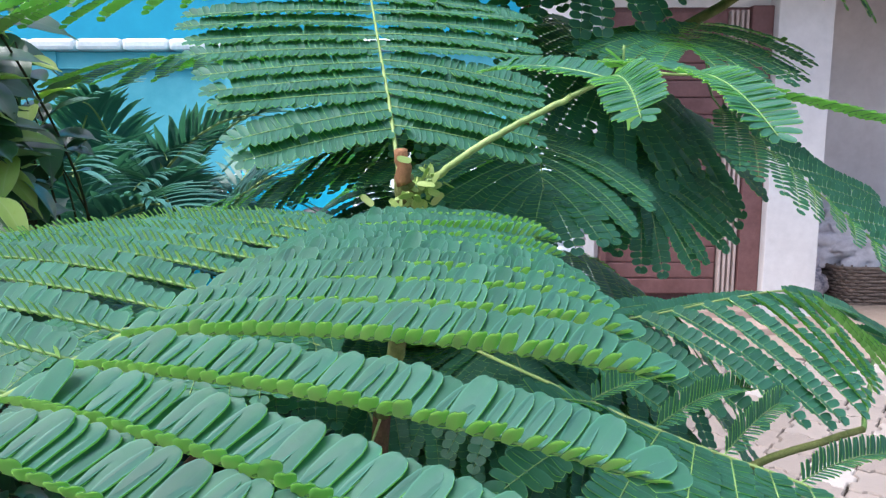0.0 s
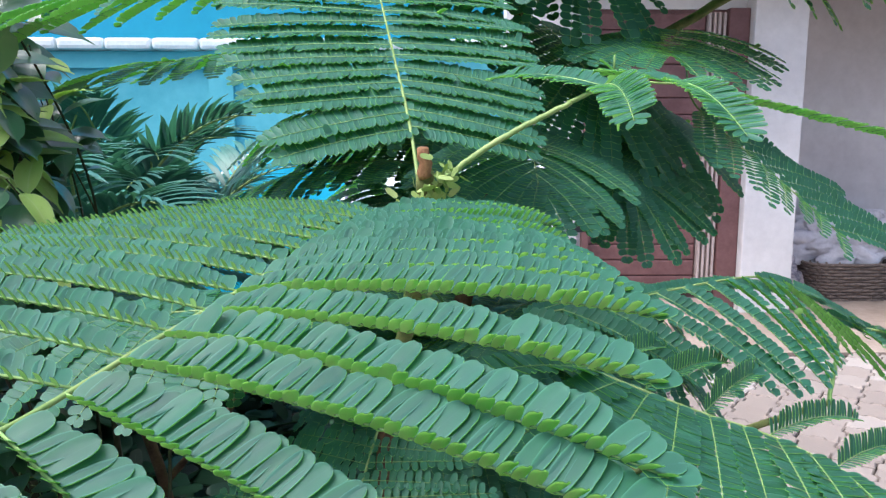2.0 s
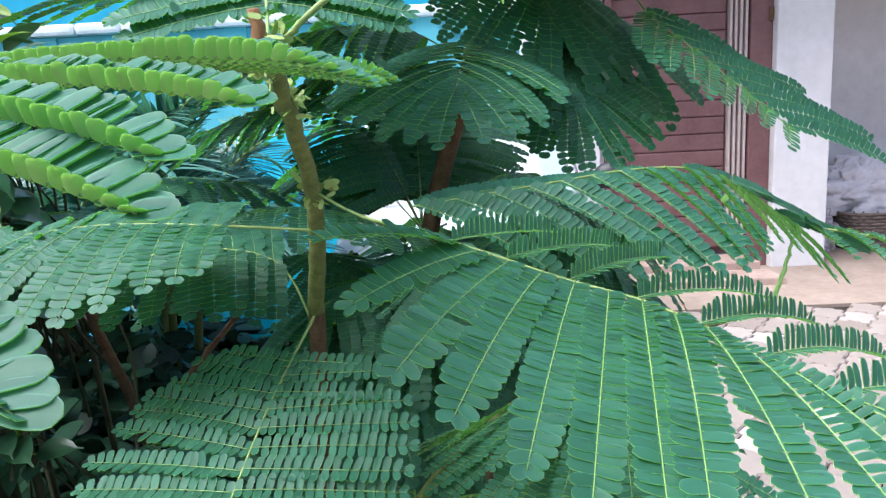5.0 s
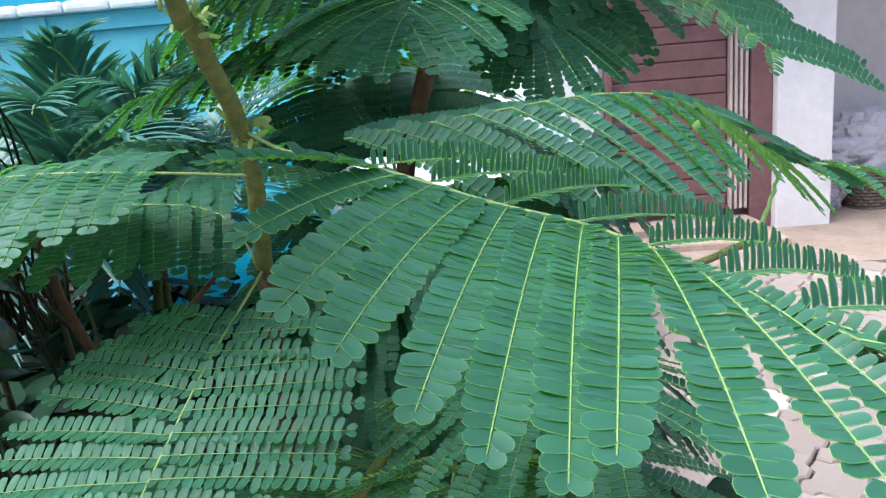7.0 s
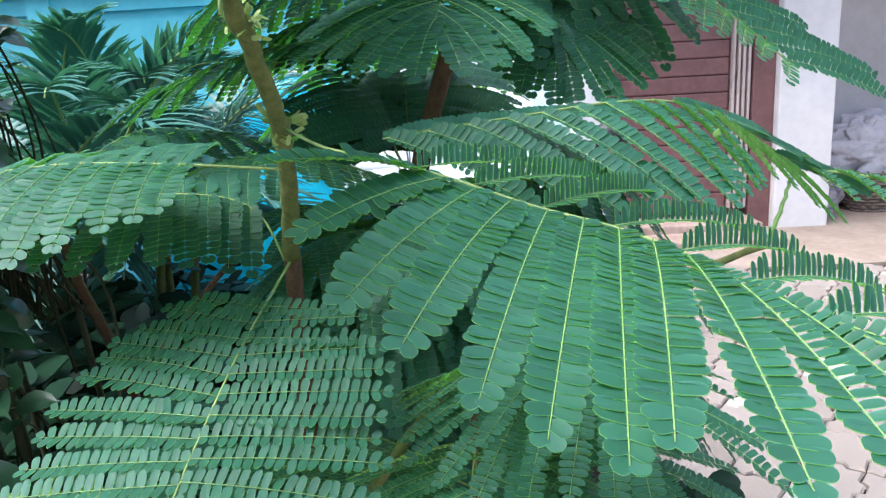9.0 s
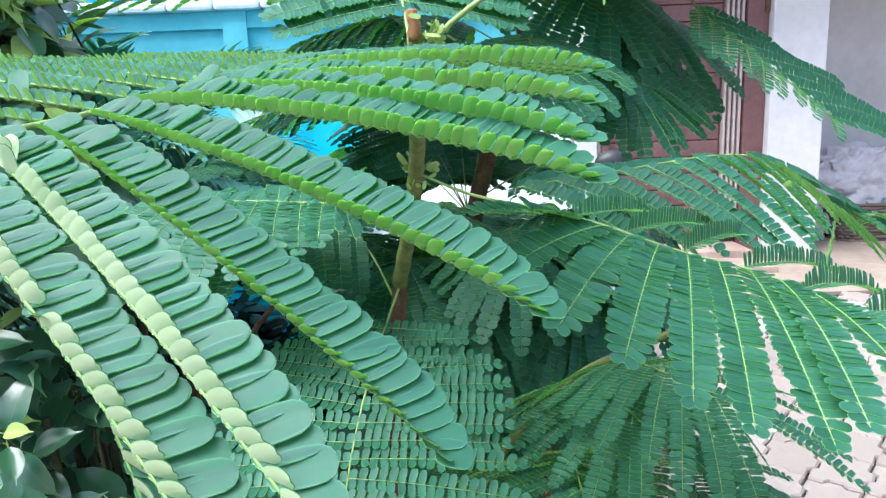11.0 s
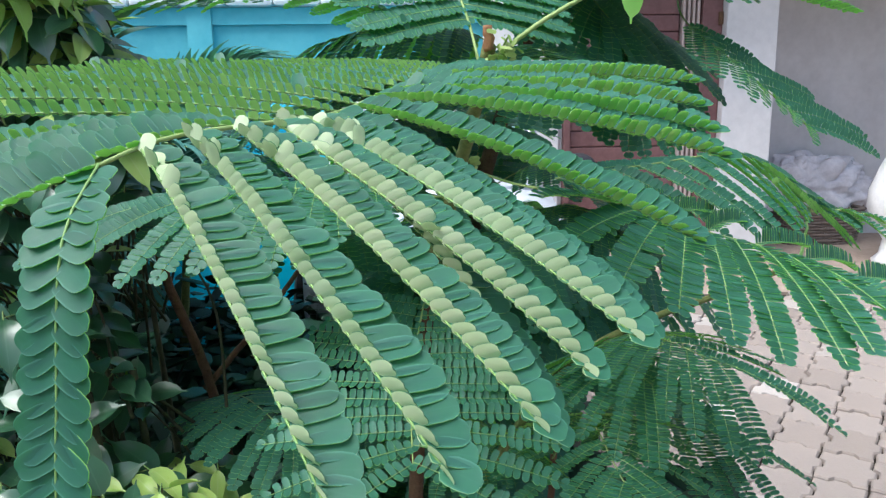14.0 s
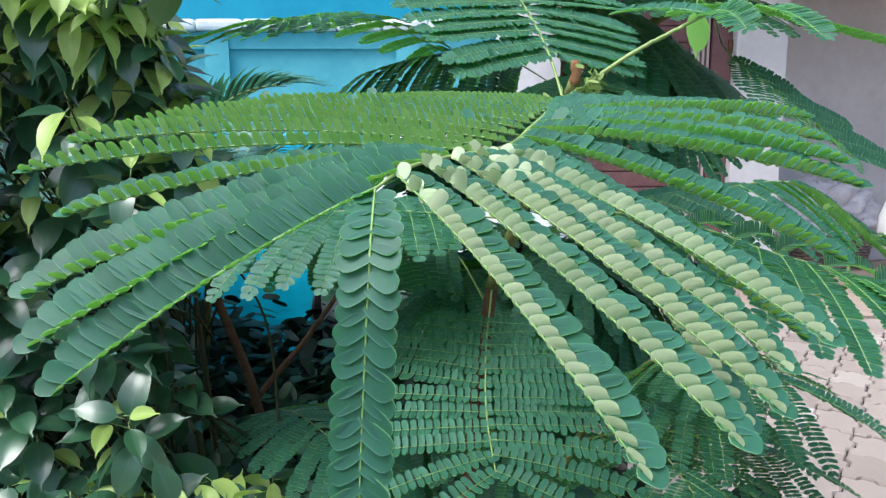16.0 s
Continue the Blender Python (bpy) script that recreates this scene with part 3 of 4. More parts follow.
# broad leaf spread to the yard
compound_leaf(tree, [(-0.012, 0.553, 1.206), (0.03, 0.49, 1.194), (0.075, 0.425, 1.19), (0.114, 0.39, 1.182), (0.157, 0.385, 1.166), (0.195, 0.372, 1.156), (0.237, 0.32, 1.142), (0.265, 0.265, 1.132)], 14,
              right={"ends": [(0, 0.031, 0.361, 1.198), (0.077, 0.045, 0.345, 1.163), (0.154, 0.07, 0.301, 1.144), (0.231, 0.1, 0.27, 1.135), (0.308, 0.124, 0.252, 1.123), (0.385, 0.146, 0.233, 1.118), (0.462, 0.162, 0.209, 1.124), (0.538, 0.177, 0.206, 1.128), (0.615, 0.207, 0.19, 1.122), (0.692, 0.237, 0.20, 1.115), (0.77, 0.272, 0.215, 1.107), (0.846, 0.30, 0.235, 1.104), (1, 0.345, 0.25, 1.10)], "arch": 0.08},
              left={"ends": [(0, 0.198, 0.53, 1.160), (0.16, 0.230, 0.525, 1.153), (0.32, 0.262, 0.515, 1.148), (0.48, 0.310, 0.47, 1.124), (0.64, 0.332, 0.44, 1.114), (0.8, 0.350, 0.40, 1.106), (1, 0.37, 0.33, 1.10)], "arch": 0.06, "every": 2},
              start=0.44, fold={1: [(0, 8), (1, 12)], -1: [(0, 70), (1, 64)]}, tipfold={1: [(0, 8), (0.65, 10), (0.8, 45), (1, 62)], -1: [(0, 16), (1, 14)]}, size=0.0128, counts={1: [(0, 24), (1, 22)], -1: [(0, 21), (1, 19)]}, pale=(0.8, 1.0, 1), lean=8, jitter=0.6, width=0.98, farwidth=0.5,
              sizing={1: [(0, 0.0170, 0.0165), (0.16, 0.0160, 0.0155), (0.32, 0.0122, 0.0122), (0.6, 0.0114, 0.0114), (0.7, 0.0120, 0.0075), (1, 0.0115, 0.0065)], -1: [(0, 0.0115, 0.0085), (1, 0.0125, 0.0090)]})

# shaded leaf below
compound_leaf(tree, [(-0.040, 0.648, 1.085), (-0.06, 0.53, 1.035), (-0.067, 0.46, 1.005), (-0.067, 0.385, 0.982)], 12, up=(0, -0.5, 0.86),
              right=[(0, 0.07, 100, -0.004), (0.4, 0.125, 100, -0.006), (0.8, 0.125, 92, -0.01), (1, 0.115, 62, -0.02)],
              left=[(0, 0.075, 98, -0.002), (0.4, 0.128, 98, -0.002), (0.8, 0.128, 92, -0.006), (1, 0.115, 62, -0.02)],
              start=0.25, fold=(10, 10), size=0.0124, count=16, width=0.60, lean=6, ragged=0.05)

# tall leaf rising behind the stub
compound_leaf(tree, [(-0.004, 0.418, 1.272), (-0.012, 0.455, 1.325), (-0.028, 0.53, 1.390), (-0.045, 0.62, 1.455), (-0.055, 0.70, 1.49)], 18,
              right=[(0, 0.085, 98, -0.010), (0.3, 0.115, 88, -0.012), (1, 0.13, 62, -0.02)],
              left=[(0, 0.085, 98, -0.010), (0.3, 0.12, 88, -0.010), (1, 0.15, 62, -0.02)],
              start=0.21, fold=(16, 16), tipfold=(-2, -2), size=0.0142, count=30, lean=8, jitter=0.6)

# leaf at the end of the side branch
compound_leaf(tree, [(0.079, 0.394, 1.345), (0.10, 0.386, 1.354), (0.132, 0.380, 1.354)], 2,
              right={"ends": [(0, 0.093, 0.315, 1.331), (1, 0.137, 0.308, 1.326)], "arch": 0.14},
              left={"ends": [(0, 0.044, 0.445, 1.366), (1, 0.10, 0.47, 1.366)], "arch": 0.08},
              start=0.35, fold=(8, 8), tipfold=(14, 14), size=0.0140, count=40, width=0.9, lean=14, end_pinna=[(0.166, 0.380, 1.346), (0.21, 0.380, 1.336), (0.262, 0.382, 1.324)], end_size=0.0105)
sprout(tree, (0.006, 0.398, 1.300), 45, 0.008, 3)
sprout(tree, (-0.004, 0.412, 1.287), 30, 0.008, 4)
sprout(tree, (-0.012, 0.553, 1.208), 30, 0.012, 5)
sprout(tree, (-0.004, 0.455, 1.272), 30, 0.009, 6)

# leaves to the shrub side
compound_leaf(tree, [(-0.020, 0.578, 1.172), (-0.09, 0.57, 1.180), (-0.19, 0.565, 1.186), (-0.29, 0.56, 1.178)], 11, up=(0, -0.5, 0.85),
              right={"ends": [(0, -0.11, 0.66, 1.190), (0.5, -0.21, 0.665, 1.185), (0.8, -0.31, 0.65, 1.170), (1, -0.38, 0.61, 1.155)], "arch": 0.08},
              left={"ends": [(0, -0.088, 0.505, 1.150), (0.2, -0.130, 0.490, 1.146), (0.4, -0.185, 0.480, 1.132), (0.55, -0.235, 0.475, 1.120), (0.7, -0.285, 0.475, 1.117), (0.8, -0.325, 0.48, 1.117), (0.9, -0.38, 0.495, 1.118), (1, -0.43, 0.52, 1.128)], "arch": 0.12},
              start=0.3, fold=(6, 6), size=0.0136, count=20, width=0.95)
compound_leaf(tree, [(-0.045, 0.665, 1.06), (-0.09, 0.70, 1.125), (-0.17, 0.70, 1.142), (-0.26, 0.68, 1.130)], 9, up=(0, -0.5, 0.85),
              right={"ends": [(0, -0.12, 0.80, 1.15), (1, -0.30, 0.78, 1.13)], "arch": 0.08},
              left={"ends": [(0, -0.088, 0.660, 1.072), (0.25, -0.112, 0.635, 1.088), (0.5, -0.148, 0.602, 1.098), (0.8, -0.215, 0.58, 1.098), (1, -0.29, 0.58, 1.10)], "arch": 0.10},
              start=0.34, fold=(6, 6), size=0.0128, count=18, width=0.95)

# leaves over the pavement
grow("side_branch", [(0.0, 0.56, 0.86), (0.12, 0.60, 0.99), (0.28, 0.62, 1.05), (0.376, 0.622, 1.083)], 0.0055, 0.003, BARK_YOUNG, tree, seed=8)
grow("twig", [(0.376, 0.622, 1.083), (0.41, 0.672, 1.112), (0.44, 0.72, 1.135)], 0.0022, 0.0014, MIDRIB, tree, seed=9)
compound_leaf(tree, [(0.44, 0.72, 1.135), (0.50, 0.70, 1.125), (0.58, 0.67, 1.10), (0.66, 0.63, 1.06)], 10,
              right=[(0, 0.06, 60, -0.02), (1, 0.10, 25, -0.03)], left=[(0, 0.06, 60, -0.02), (1, 0.10, 25, -0.03)],
              start=0.05, fold=(30, 40), count=24, size=0.0100, width=0.7, fine=False)
compound_leaf(tree, [(0.445, 0.720, 1.127), (0.36, 0.670, 1.180), (0.30, 0.612, 1.205), (0.238, 0.562, 1.211), (0.160, 0.522, 1.206), (0.068, 0.498, 1.197)], 16, up=(-0.3, -0.75, 0.6),
              right={"ends": [(0, 0.52, 0.74, 1.10), (0.4, 0.40, 0.68, 1.170), (0.75, 0.30, 0.63, 1.195), (1, 0.19, 0.59, 1.198)], "arch": 0.04, "every": 3},
              left={"ends": [(0, 0.43, 0.60, 1.105), (0.28, 0.344, 0.555, 1.152), (0.43, 0.321, 0.532, 1.146), (0.60, 0.303, 0.506, 1.14), (0.78, 0.262, 0.487, 1.142), (1, 0.165, 0.475, 1.150)], "arch": 0.08},
              start=0.11, fold={1: [(0, 14), (1, 14)], -1: [(0, 12), (0.7, 10), (1, 30)]}, tipfold={1: [(0, 14), (1, 14)], -1: [(0, 20), (0.4, 30), (1, 34)]},
              sizing={1: [(0, 0.0080, 0.0080), (1, 0.0080, 0.0080)], -1: [(0, 0.0110, 0.0100), (0.4, 0.0118, 0.0095), (1, 0.0118, 0.0085)]},
              count=22, width=0.85, lean=18, jitter=0.7)
rooted(tree)

# ---- second flame tree behind ----
r4 = np.random.RandomState(41)
tree2 = thing("flame_tree", (0.02, 1.05, 0.0), "flame tree with a red-brown trunk and drooping dark leaves", "tree")
grow("trunk", [(0.02, 1.05, -0.03), (0.03, 1.04, 0.7), (0.055, 1.04, 1.12), (0.085, 1.045, 1.22), (0.135, 1.04, 1.37)], 0.02, 0.012, BARK, tree2, seed=11)
grow("branch", [(0.135, 1.04, 1.37), (0.19, 1.03, 1.40), (0.36, 0.96, 1.50), (0.50, 0.90, 1.58)], 0.009, 0.005, BARK_YOUNG, tree2, seed=12)
grow("branch", [(0.13, 1.04, 1.36), (0.125, 1.03, 1.45), (0.13, 1.0, 1.6)], 0.010, 0.006, BARK, tree2, seed=13)
droop = [(0, 0.11, 84, -0.03), (0.5, 0.13, 66, -0.05), (0.8, 0.12, 48, -0.065), (1, 0.105, 14, -0.075)]
for base, c, right, left in (((0.125, 0.96, 1.365), (0.102, 0.658, 1.287),
                              [(0, -0.12, 0.10, 0.010), (0.4, -0.125, 0.02, -0.012), (0.7, -0.085, -0.03, -0.035), (1, -0.02, -0.055, -0.05)],
                              [(0, 0.11, 0.10, 0.0), (0.4, 0.10, 0.02, -0.015), (0.7, 0.07, -0.02, -0.038), (1, 0.02, -0.055, -0.05)]),
                             ((0.19, 1.0, 1.37), (0.223, 0.767, 1.281),
                              [(0, -0.07, 0.10, 0.0), (0.4, -0.06, 0.03, -0.04), (0.7, -0.04, -0.02, -0.06), (1, 0.005, -0.03, -0.085)],
                              [(0, 0.11, 0.10, 0.0), (0.4, 0.105, 0.03, -0.03), (0.7, 0.085, -0.01, -0.06), (1, 0.04, -0.03, -0.085)])):
    c = V(*c)
    ends = [{"ends": [(k, *(c + V(*d))) for k, *d in rows], "arch": 0.10} for rows in (right, left)]
    compound_leaf(tree2, [base, V(*base) * 0.5 + c * 0.5 + V(0, 0, 0.012), c], 10, *ends, start=0.42, up=(0, -0.8, 0.6), fold=(4, 4), count=20, size=0.0122, width=1.02)
compound_leaf(tree2, [(0.23, 0.99, 1.40), (0.27, 0.95, 1.39), (0.29, 0.90, 1.36)], 12, droop, droop, start=0.2, fold=(6, 6), fine=False, count=20)
# leaf before the pillar
compound_leaf(tree2, [(0.33, 0.92, 1.43), (0.31, 0.81, 1.365), (0.345, 0.76, 1.318), (0.395, 0.74, 1.270), (0.43, 0.725, 1.235)], 9, up=(-0.1, -0.65, 0.75),
              right={"ends": [(0, 0.280, 0.725, 1.320), (0.3, 0.312, 0.685, 1.285), (0.6, 0.345, 0.668, 1.262), (0.85, 0.375, 0.658, 1.240), (1, 0.405, 0.658, 1.215)], "arch": 0.10},
              left={"ends": [(0, 0.40, 0.80, 1.315), (0.4, 0.46, 0.80, 1.278), (0.7, 0.51, 0.79, 1.240), (1, 0.54, 0.75, 1.198)], "arch": 0.06},
              start=0.4, fold=(8, 10), count=18, size=0.0108, width=0.7, lean=16)
# high leaves towards the porch
compound_leaf(tree2, [(0.346, 0.98, 1.486), (0.29, 0.86, 1.449), (0.245, 0.75, 1.42)], 11, up=(0, -0.6, 0.8),
              right={"ends": [(0, 0.19, 0.93, 1.445), (0.4, 0.14, 0.80, 1.425), (0.7, 0.145, 0.72, 1.410), (0.85, 0.165, 0.68, 1.397), (1, 0.20, 0.655, 1.390)], "arch": 0.10},
              left={"ends": [(0, 0.45, 0.90, 1.43), (0.4, 0.395, 0.80, 1.395), (0.7, 0.335, 0.72, 1.384), (1, 0.255, 0.665, 1.386)], "arch": 0.10},
              start=0.15, fold=(6, 6), count=20, size=0.0128, width=0.85)
compound_leaf(tree2, [(0.50, 0.93, 1.56), (0.55, 0.85, 1.53), (0.60, 0.76, 1.46)], 12,
              right=[(0, 0.08, 85, -0.01), (1, 0.11, 40, -0.03)], left=[(0, 0.09, 85, -0.01), (1, 0.12, 40, -0.03)], start=0.2, fold=(16, 16), count=20, fine=False)
# darker leaves on the far side
compound_leaf(tree2, [(0.12, 1.04, 1.25), (-0.02, 1.05, 1.30), (-0.18, 1.05, 1.29), (-0.30, 1.03, 1.25)], 14,
              right=[(0, 0.10, 85, -0.02), (1, 0.11, 45, -0.03)], left=[(0, 0.10, 85, -0.03), (1, 0.11, 45, -0.04)], start=0.2, fold=(8, 8), count=20, fine=False)
compound_leaf(tree2, [(0.12, 1.03, 1.05), (-0.02, 0.95, 1.13), (-0.14, 0.86, 1.16), (-0.22, 0.80, 1.13)], 13,
              right=[(0, 0.10, 85, -0.02), (1, 0.11, 45, -0.03)], left=[(0, 0.10, 85, -0.03), (1, 0.11, 45, -0.04)], start=0.2, fold=(8, 8), count=20, fine=False)
for k in range(16):
    ang = r4.uniform(-3.0, 0.6)
    z0 = r4.uniform(0.55, 1.12)
    b0 = V(0.05, 1.05, z0)
    way = V(math.cos(ang), math.sin(ang) * 0.8 + 0.25, 0)
    L = r4.uniform(0.28, 0.48)
    if (b0 + way * L)[0] < -0.05 and z0 > 0.80:
        continue
    compound_leaf(tree2, [b0, b0 + way * L * 0.5 + V(0, 0, 0.06), b0 + way * L + V(0, 0, -0.01)], 11, droop, droop, start=0.3, fold=(6, 6), fine=False, count=20)
compound_leaf(tree2, [(0.05, 1.05, 1.03), (0.09, 0.92, 1.09), (0.10, 0.80, 1.08)], 12, droop, droop, start=0.2, fold=(6, 6), fine=False, count=20)
compound_leaf(tree2, [(0.05, 1.05, 0.98), (-0.02, 0.94, 1.05), (-0.08, 0.84, 1.04)], 12, droop, droop, start=0.2, fold=(6, 6), fine=False, count=20)
for k in range(9):
    b0 = V(0.05, 1.05, r4.uniform(0.92, 1.04))
    x1 = r4.uniform(-0.07, 0.30)
    compound_leaf(tree2, [b0, b0 * 0.5 + V(x1, 0.85, 1.04) * 0.5 + V(0, 0, 0.03), V(x1, r4.uniform(0.76, 0.9), r4.uniform(0.95, 1.03))], 11, droop, droop, start=0.3, fold=(6, 6), fine=False, count=20)
for x1, y1, z1 in ((-0.03, 0.98, 1.04), (0.07, 0.95, 1.05), (0.15, 0.97, 1.04), (0.0, 1.26, 1.03), (0.10, 1.30, 1.05), (0.20, 1.24, 1.05), (0.27, 1.10, 1.07), (0.12, 1.45, 1.05), (0.22, 1.5, 1.05), (0.0, 1.5, 1.06), (-0.17, 1.25, 1.20), (-0.10, 1.36, 1.20), (-0.10, 1.22, 1.27), (0.02, 1.28, 1.30), (0.12, 1.30, 1.31), (-0.02, 1.42, 1.27), (0.16, 1.45, 1.27)):
    e0 = V(x1, y1, z1)
    b0 = V(0.04, 1.05, 0.96 if z1 < 1.1 else 1.10)
    compound_leaf(tree2, [b0, b0 * 0.5 + e0 * 0.5 + V(0, 0, 0.04), e0], 12, droop, droop, start=0.25, fold=(6, 6), fine=False)
compound_leaf(tree2, [(0.13, 1.03, 1.52), (0.17, 0.96, 1.47), (0.21, 0.84, 1.38)], 12, droop, droop, start=0.2, fold=(6, 6), fine=False)
compound_leaf(tree2, [(0.12, 1.04, 1.34), (0.02, 1.06, 1.395), (-0.11, 1.06, 1.395), (-0.20, 1.05, 1.37)], 13,
              right=[(0, 0.10, 80, -0.09), (1, 0.10, 30, -0.05)], left=[(0, 0.11, 80, -0.10), (1, 0.11, 30, -0.05)], start=0.25, fold=(6, 6), fine=False)
compound_leaf(tree2, [(0.12, 1.04, 1.30), (0.02, 1.12, 1.345), (-0.10, 1.13, 1.34), (-0.18, 1.12, 1.31)], 13,
              right=[(0, 0.10, 80, -0.09), (1, 0.10, 30, -0.05)], left=[(0, 0.11, 80, -0.10), (1, 0.11, 30, -0.05)], start=0.25, fold=(6, 6), fine=False)
# crown leaves, mostly above the view, added to shade the leaves below
for k in range(24):
    b0 = V(r4.uniform(0.05, 0.55), r4.uniform(0.92, 1.12), r4.uniform(1.58, 1.84))
    ang = r4.uniform(-2.9, -0.2)
    way = V(math.cos(ang), math.sin(ang) * 0.7, 0)
    L = r4.uniform(0.28, 0.42)
    compound_leaf(tree2, [b0, b0 + way * L * 0.5 + V(0, 0, 0.04), b0 + way * L + V(0, 0, -0.03)], 12, droop, droop, start=0.2, fold=(8, 8), fine=False, count=20)
compound_leaf(tree2, [(0.10, 1.04, 1.30), (-0.06, 1.10, 1.40), (-0.20, 1.0, 1.45), (-0.33, 0.85, 1.42)], 12,
              right=[(0, 0.10, 85, -0.02), (1, 0.11, 35, -0.02)], left=[(0, 0.10, 85, -0.03), (1, 0.11, 35, -0.02)], start=0.4, fold=(8, 8), count=20, fine=False)
compound_leaf(tree2, [(0.13, 1.0, 1.60), (-0.02, 0.92, 1.58), (-0.18, 0.82, 1.52), (-0.36, 0.72, 1.46)], 13,
              right=[(0, 0.10, 85, -0.02), (1, 0.11, 25, -0.02)], left=[(0, 0.10, 85, -0.03), (1, 0.11, 25, -0.02)], start=0.3, fold=(25, 25), count=20, fine=False)
rooted(tree2)

# low leaves over the edge of the pavement
tree3 = thing("flame_tree", (0.10, 0.75, 0.0), "small flame tree seedling with dark spreading leaves beside the pavement", "tree")
grow("stem", [(0.10, 0.75, -0.03), (0.11, 0.74, 0.5), (0.12, 0.70, 0.93)], 0.008, 0.004, BARK, tree3, seed=21)
star = [(0, 0.10, 80, -0.02), (0.6, 0.115, 62, -0.03), (1, 0.11, 25, -0.04)]
for pts in ([(0.12, 0.70, 0.93), (0.15, 0.62, 0.99), (0.173, 0.517, 0.988)],
            [(0.12, 0.70, 0.93), (0.18, 0.58, 1.02), (0.225, 0.49, 1.02)],
            [(0.115, 0.72, 0.80), (0.12, 0.58, 0.93), (0.11, 0.40, 0.95)],
            [(0.115, 0.72, 0.80), (0.03, 0.66, 0.88), (-0.02, 0.60, 0.90)],
            [(0.115, 0.72, 0.85), (0.20, 0.66, 0.90), (0.27, 0.58, 0.90)]):
    compound_leaf(tree3, pts, 11, star, star, start=0.3, fold=(6, 10), count=23, size=0.0100, width=0.66)
rooted(tree3)

tree4 = thing("flame_tree", (-0.40, 1.02, 0.0), "thin red-stemmed flame tree sapling in the shade", "tree")
grow("stem", [(-0.40, 1.02, -0.03), (-0.42, 1.02, 0.85), (-0.475, 1.023, 1.02), (-0.50, 1.06, 1.12)], 0.012, 0.007, BARK, tree4, seed=22)
grow("branch", [(-0.42, 1.02, 0.80), (-0.33, 1.06, 0.9), (-0.25, 1.19, 1.0)], 0.006, 0.004, BARK, tree4, seed=23)
for pts in ([(-0.50, 1.06, 1.12), (-0.44, 0.95, 1.16), (-0.36, 0.84, 1.14)],
            [(-0.50, 1.06, 1.12), (-0.38, 1.12, 1.19), (-0.26, 1.12, 1.18)],
            [(-0.25, 1.19, 1.0), (-0.16, 1.10, 1.06), (-0.08, 1.0, 1.05)],
            [(-0.42, 1.02, 0.78), (-0.32, 0.88, 0.84), (-0.21, 0.74, 0.82)]):
    compound_leaf(tree4, pts, 10, star, star, start=0.3, fold=(6, 10), count=20, fine=False)
rooted(tree4)


# ---- glossy-leaved shrub ----
def oval_leaf_mesh(name, length, half, curl, fold, mats, rows=9):
    """A pointed oval leaf with a petiole, creased along the midrib and curved back, with an underside."""
    a = np.linspace(0, 1, rows)
    w = np.sin(np.pi * np.clip(a, 0, 1) ** 0.82) ** 0.8 * half * (1 - 0.25 * a)
    w[-2:] = (half * 0.10, 0.0006)
    w[0] = 0.001
    vs, uv, fs = [], [], []
    for i in range(rows):
        x = a[i] * length * (1 - 0.08 * curl * a[i])
        z0 = -curl * length * a[i] ** 2 * 0.5
        for c in (-1, -0.5, 0, 0.5, 1):
            vs.append((x, c * w[i], z0 + abs(c) * w[i] * fold))
            uv.append((a[i], 0.5 + 0.5 * c))
    for i in range(rows - 1):
        for j in range(4):
            k = i * 5 + j
            fs.append((k, k + 5, k + 6, k + 1))
    n = len(vs)
    v2 = [(x, y, z - 0.0006) for x, y, z in vs]
    f2 = [tuple(n + q for q in reversed(f)) for f in fs]
    pet, pf = tube([(-0.012, 0, 0.002), (-0.004, 0, 0.0), (0.002, 0, -0.0004)], 0.0009, 4)
    m = 2 * n
    me = bpy.data.meshes.new(name)
    me.from_pydata(vs + v2 + pet.tolist(), [], fs + f2 + [tuple(m + q for q in f) for f in pf])
    for x in mats:
        me.materials.append(x)
    me.polygons.foreach_set("material_index", np.array([0] * len(fs) + [1] * len(f2) + [2] * len(pf), np.int32))
    me.polygons.foreach_set("use_smooth", np.ones(len(me.polygons), bool))
    layer = me.uv_layers.new(name="UVMap")
    loops = np.zeros(len(me.loops), np.int32)
    me.loops.foreach_get("vertex_index", loops)
    alluv = np.array(uv + uv + [(0.5, 0.75)] * len(pet), np.float32)
    layer.data.foreach_set("uv", alluv[loops].ravel())
    return me


r5 = np.random.RandomState(11)
OLD = [oval_leaf_mesh("shrub_leaf", L, h, c, f, [FIC_TOP, FIC_UNDER, RACHIS]) for L, h, c, f in
       ((0.068, 0.0195, 0.5, 0.22), (0.074, 0.021, 0.9, 0.15), (0.060, 0.018, 0.2, 0.3), (0.068, 0.0195, 1.2, 0.2))]
YOUNG = [oval_leaf_mesh("shrub_leaf", L, h, c, f, [FIC_YOUNG, FIC_YOUNG, MIDRIB]) for L, h, c, f in
         ((0.058, 0.014, 0.5, 0.45), (0.066, 0.015, 1.0, 0.3), (0.050, 0.012, 0.2, 0.5))]


TWIG = plain("dark_twig", (0.03, 0.035, 0.015), (0.07, 0.07, 0.03), 60, 0.8)


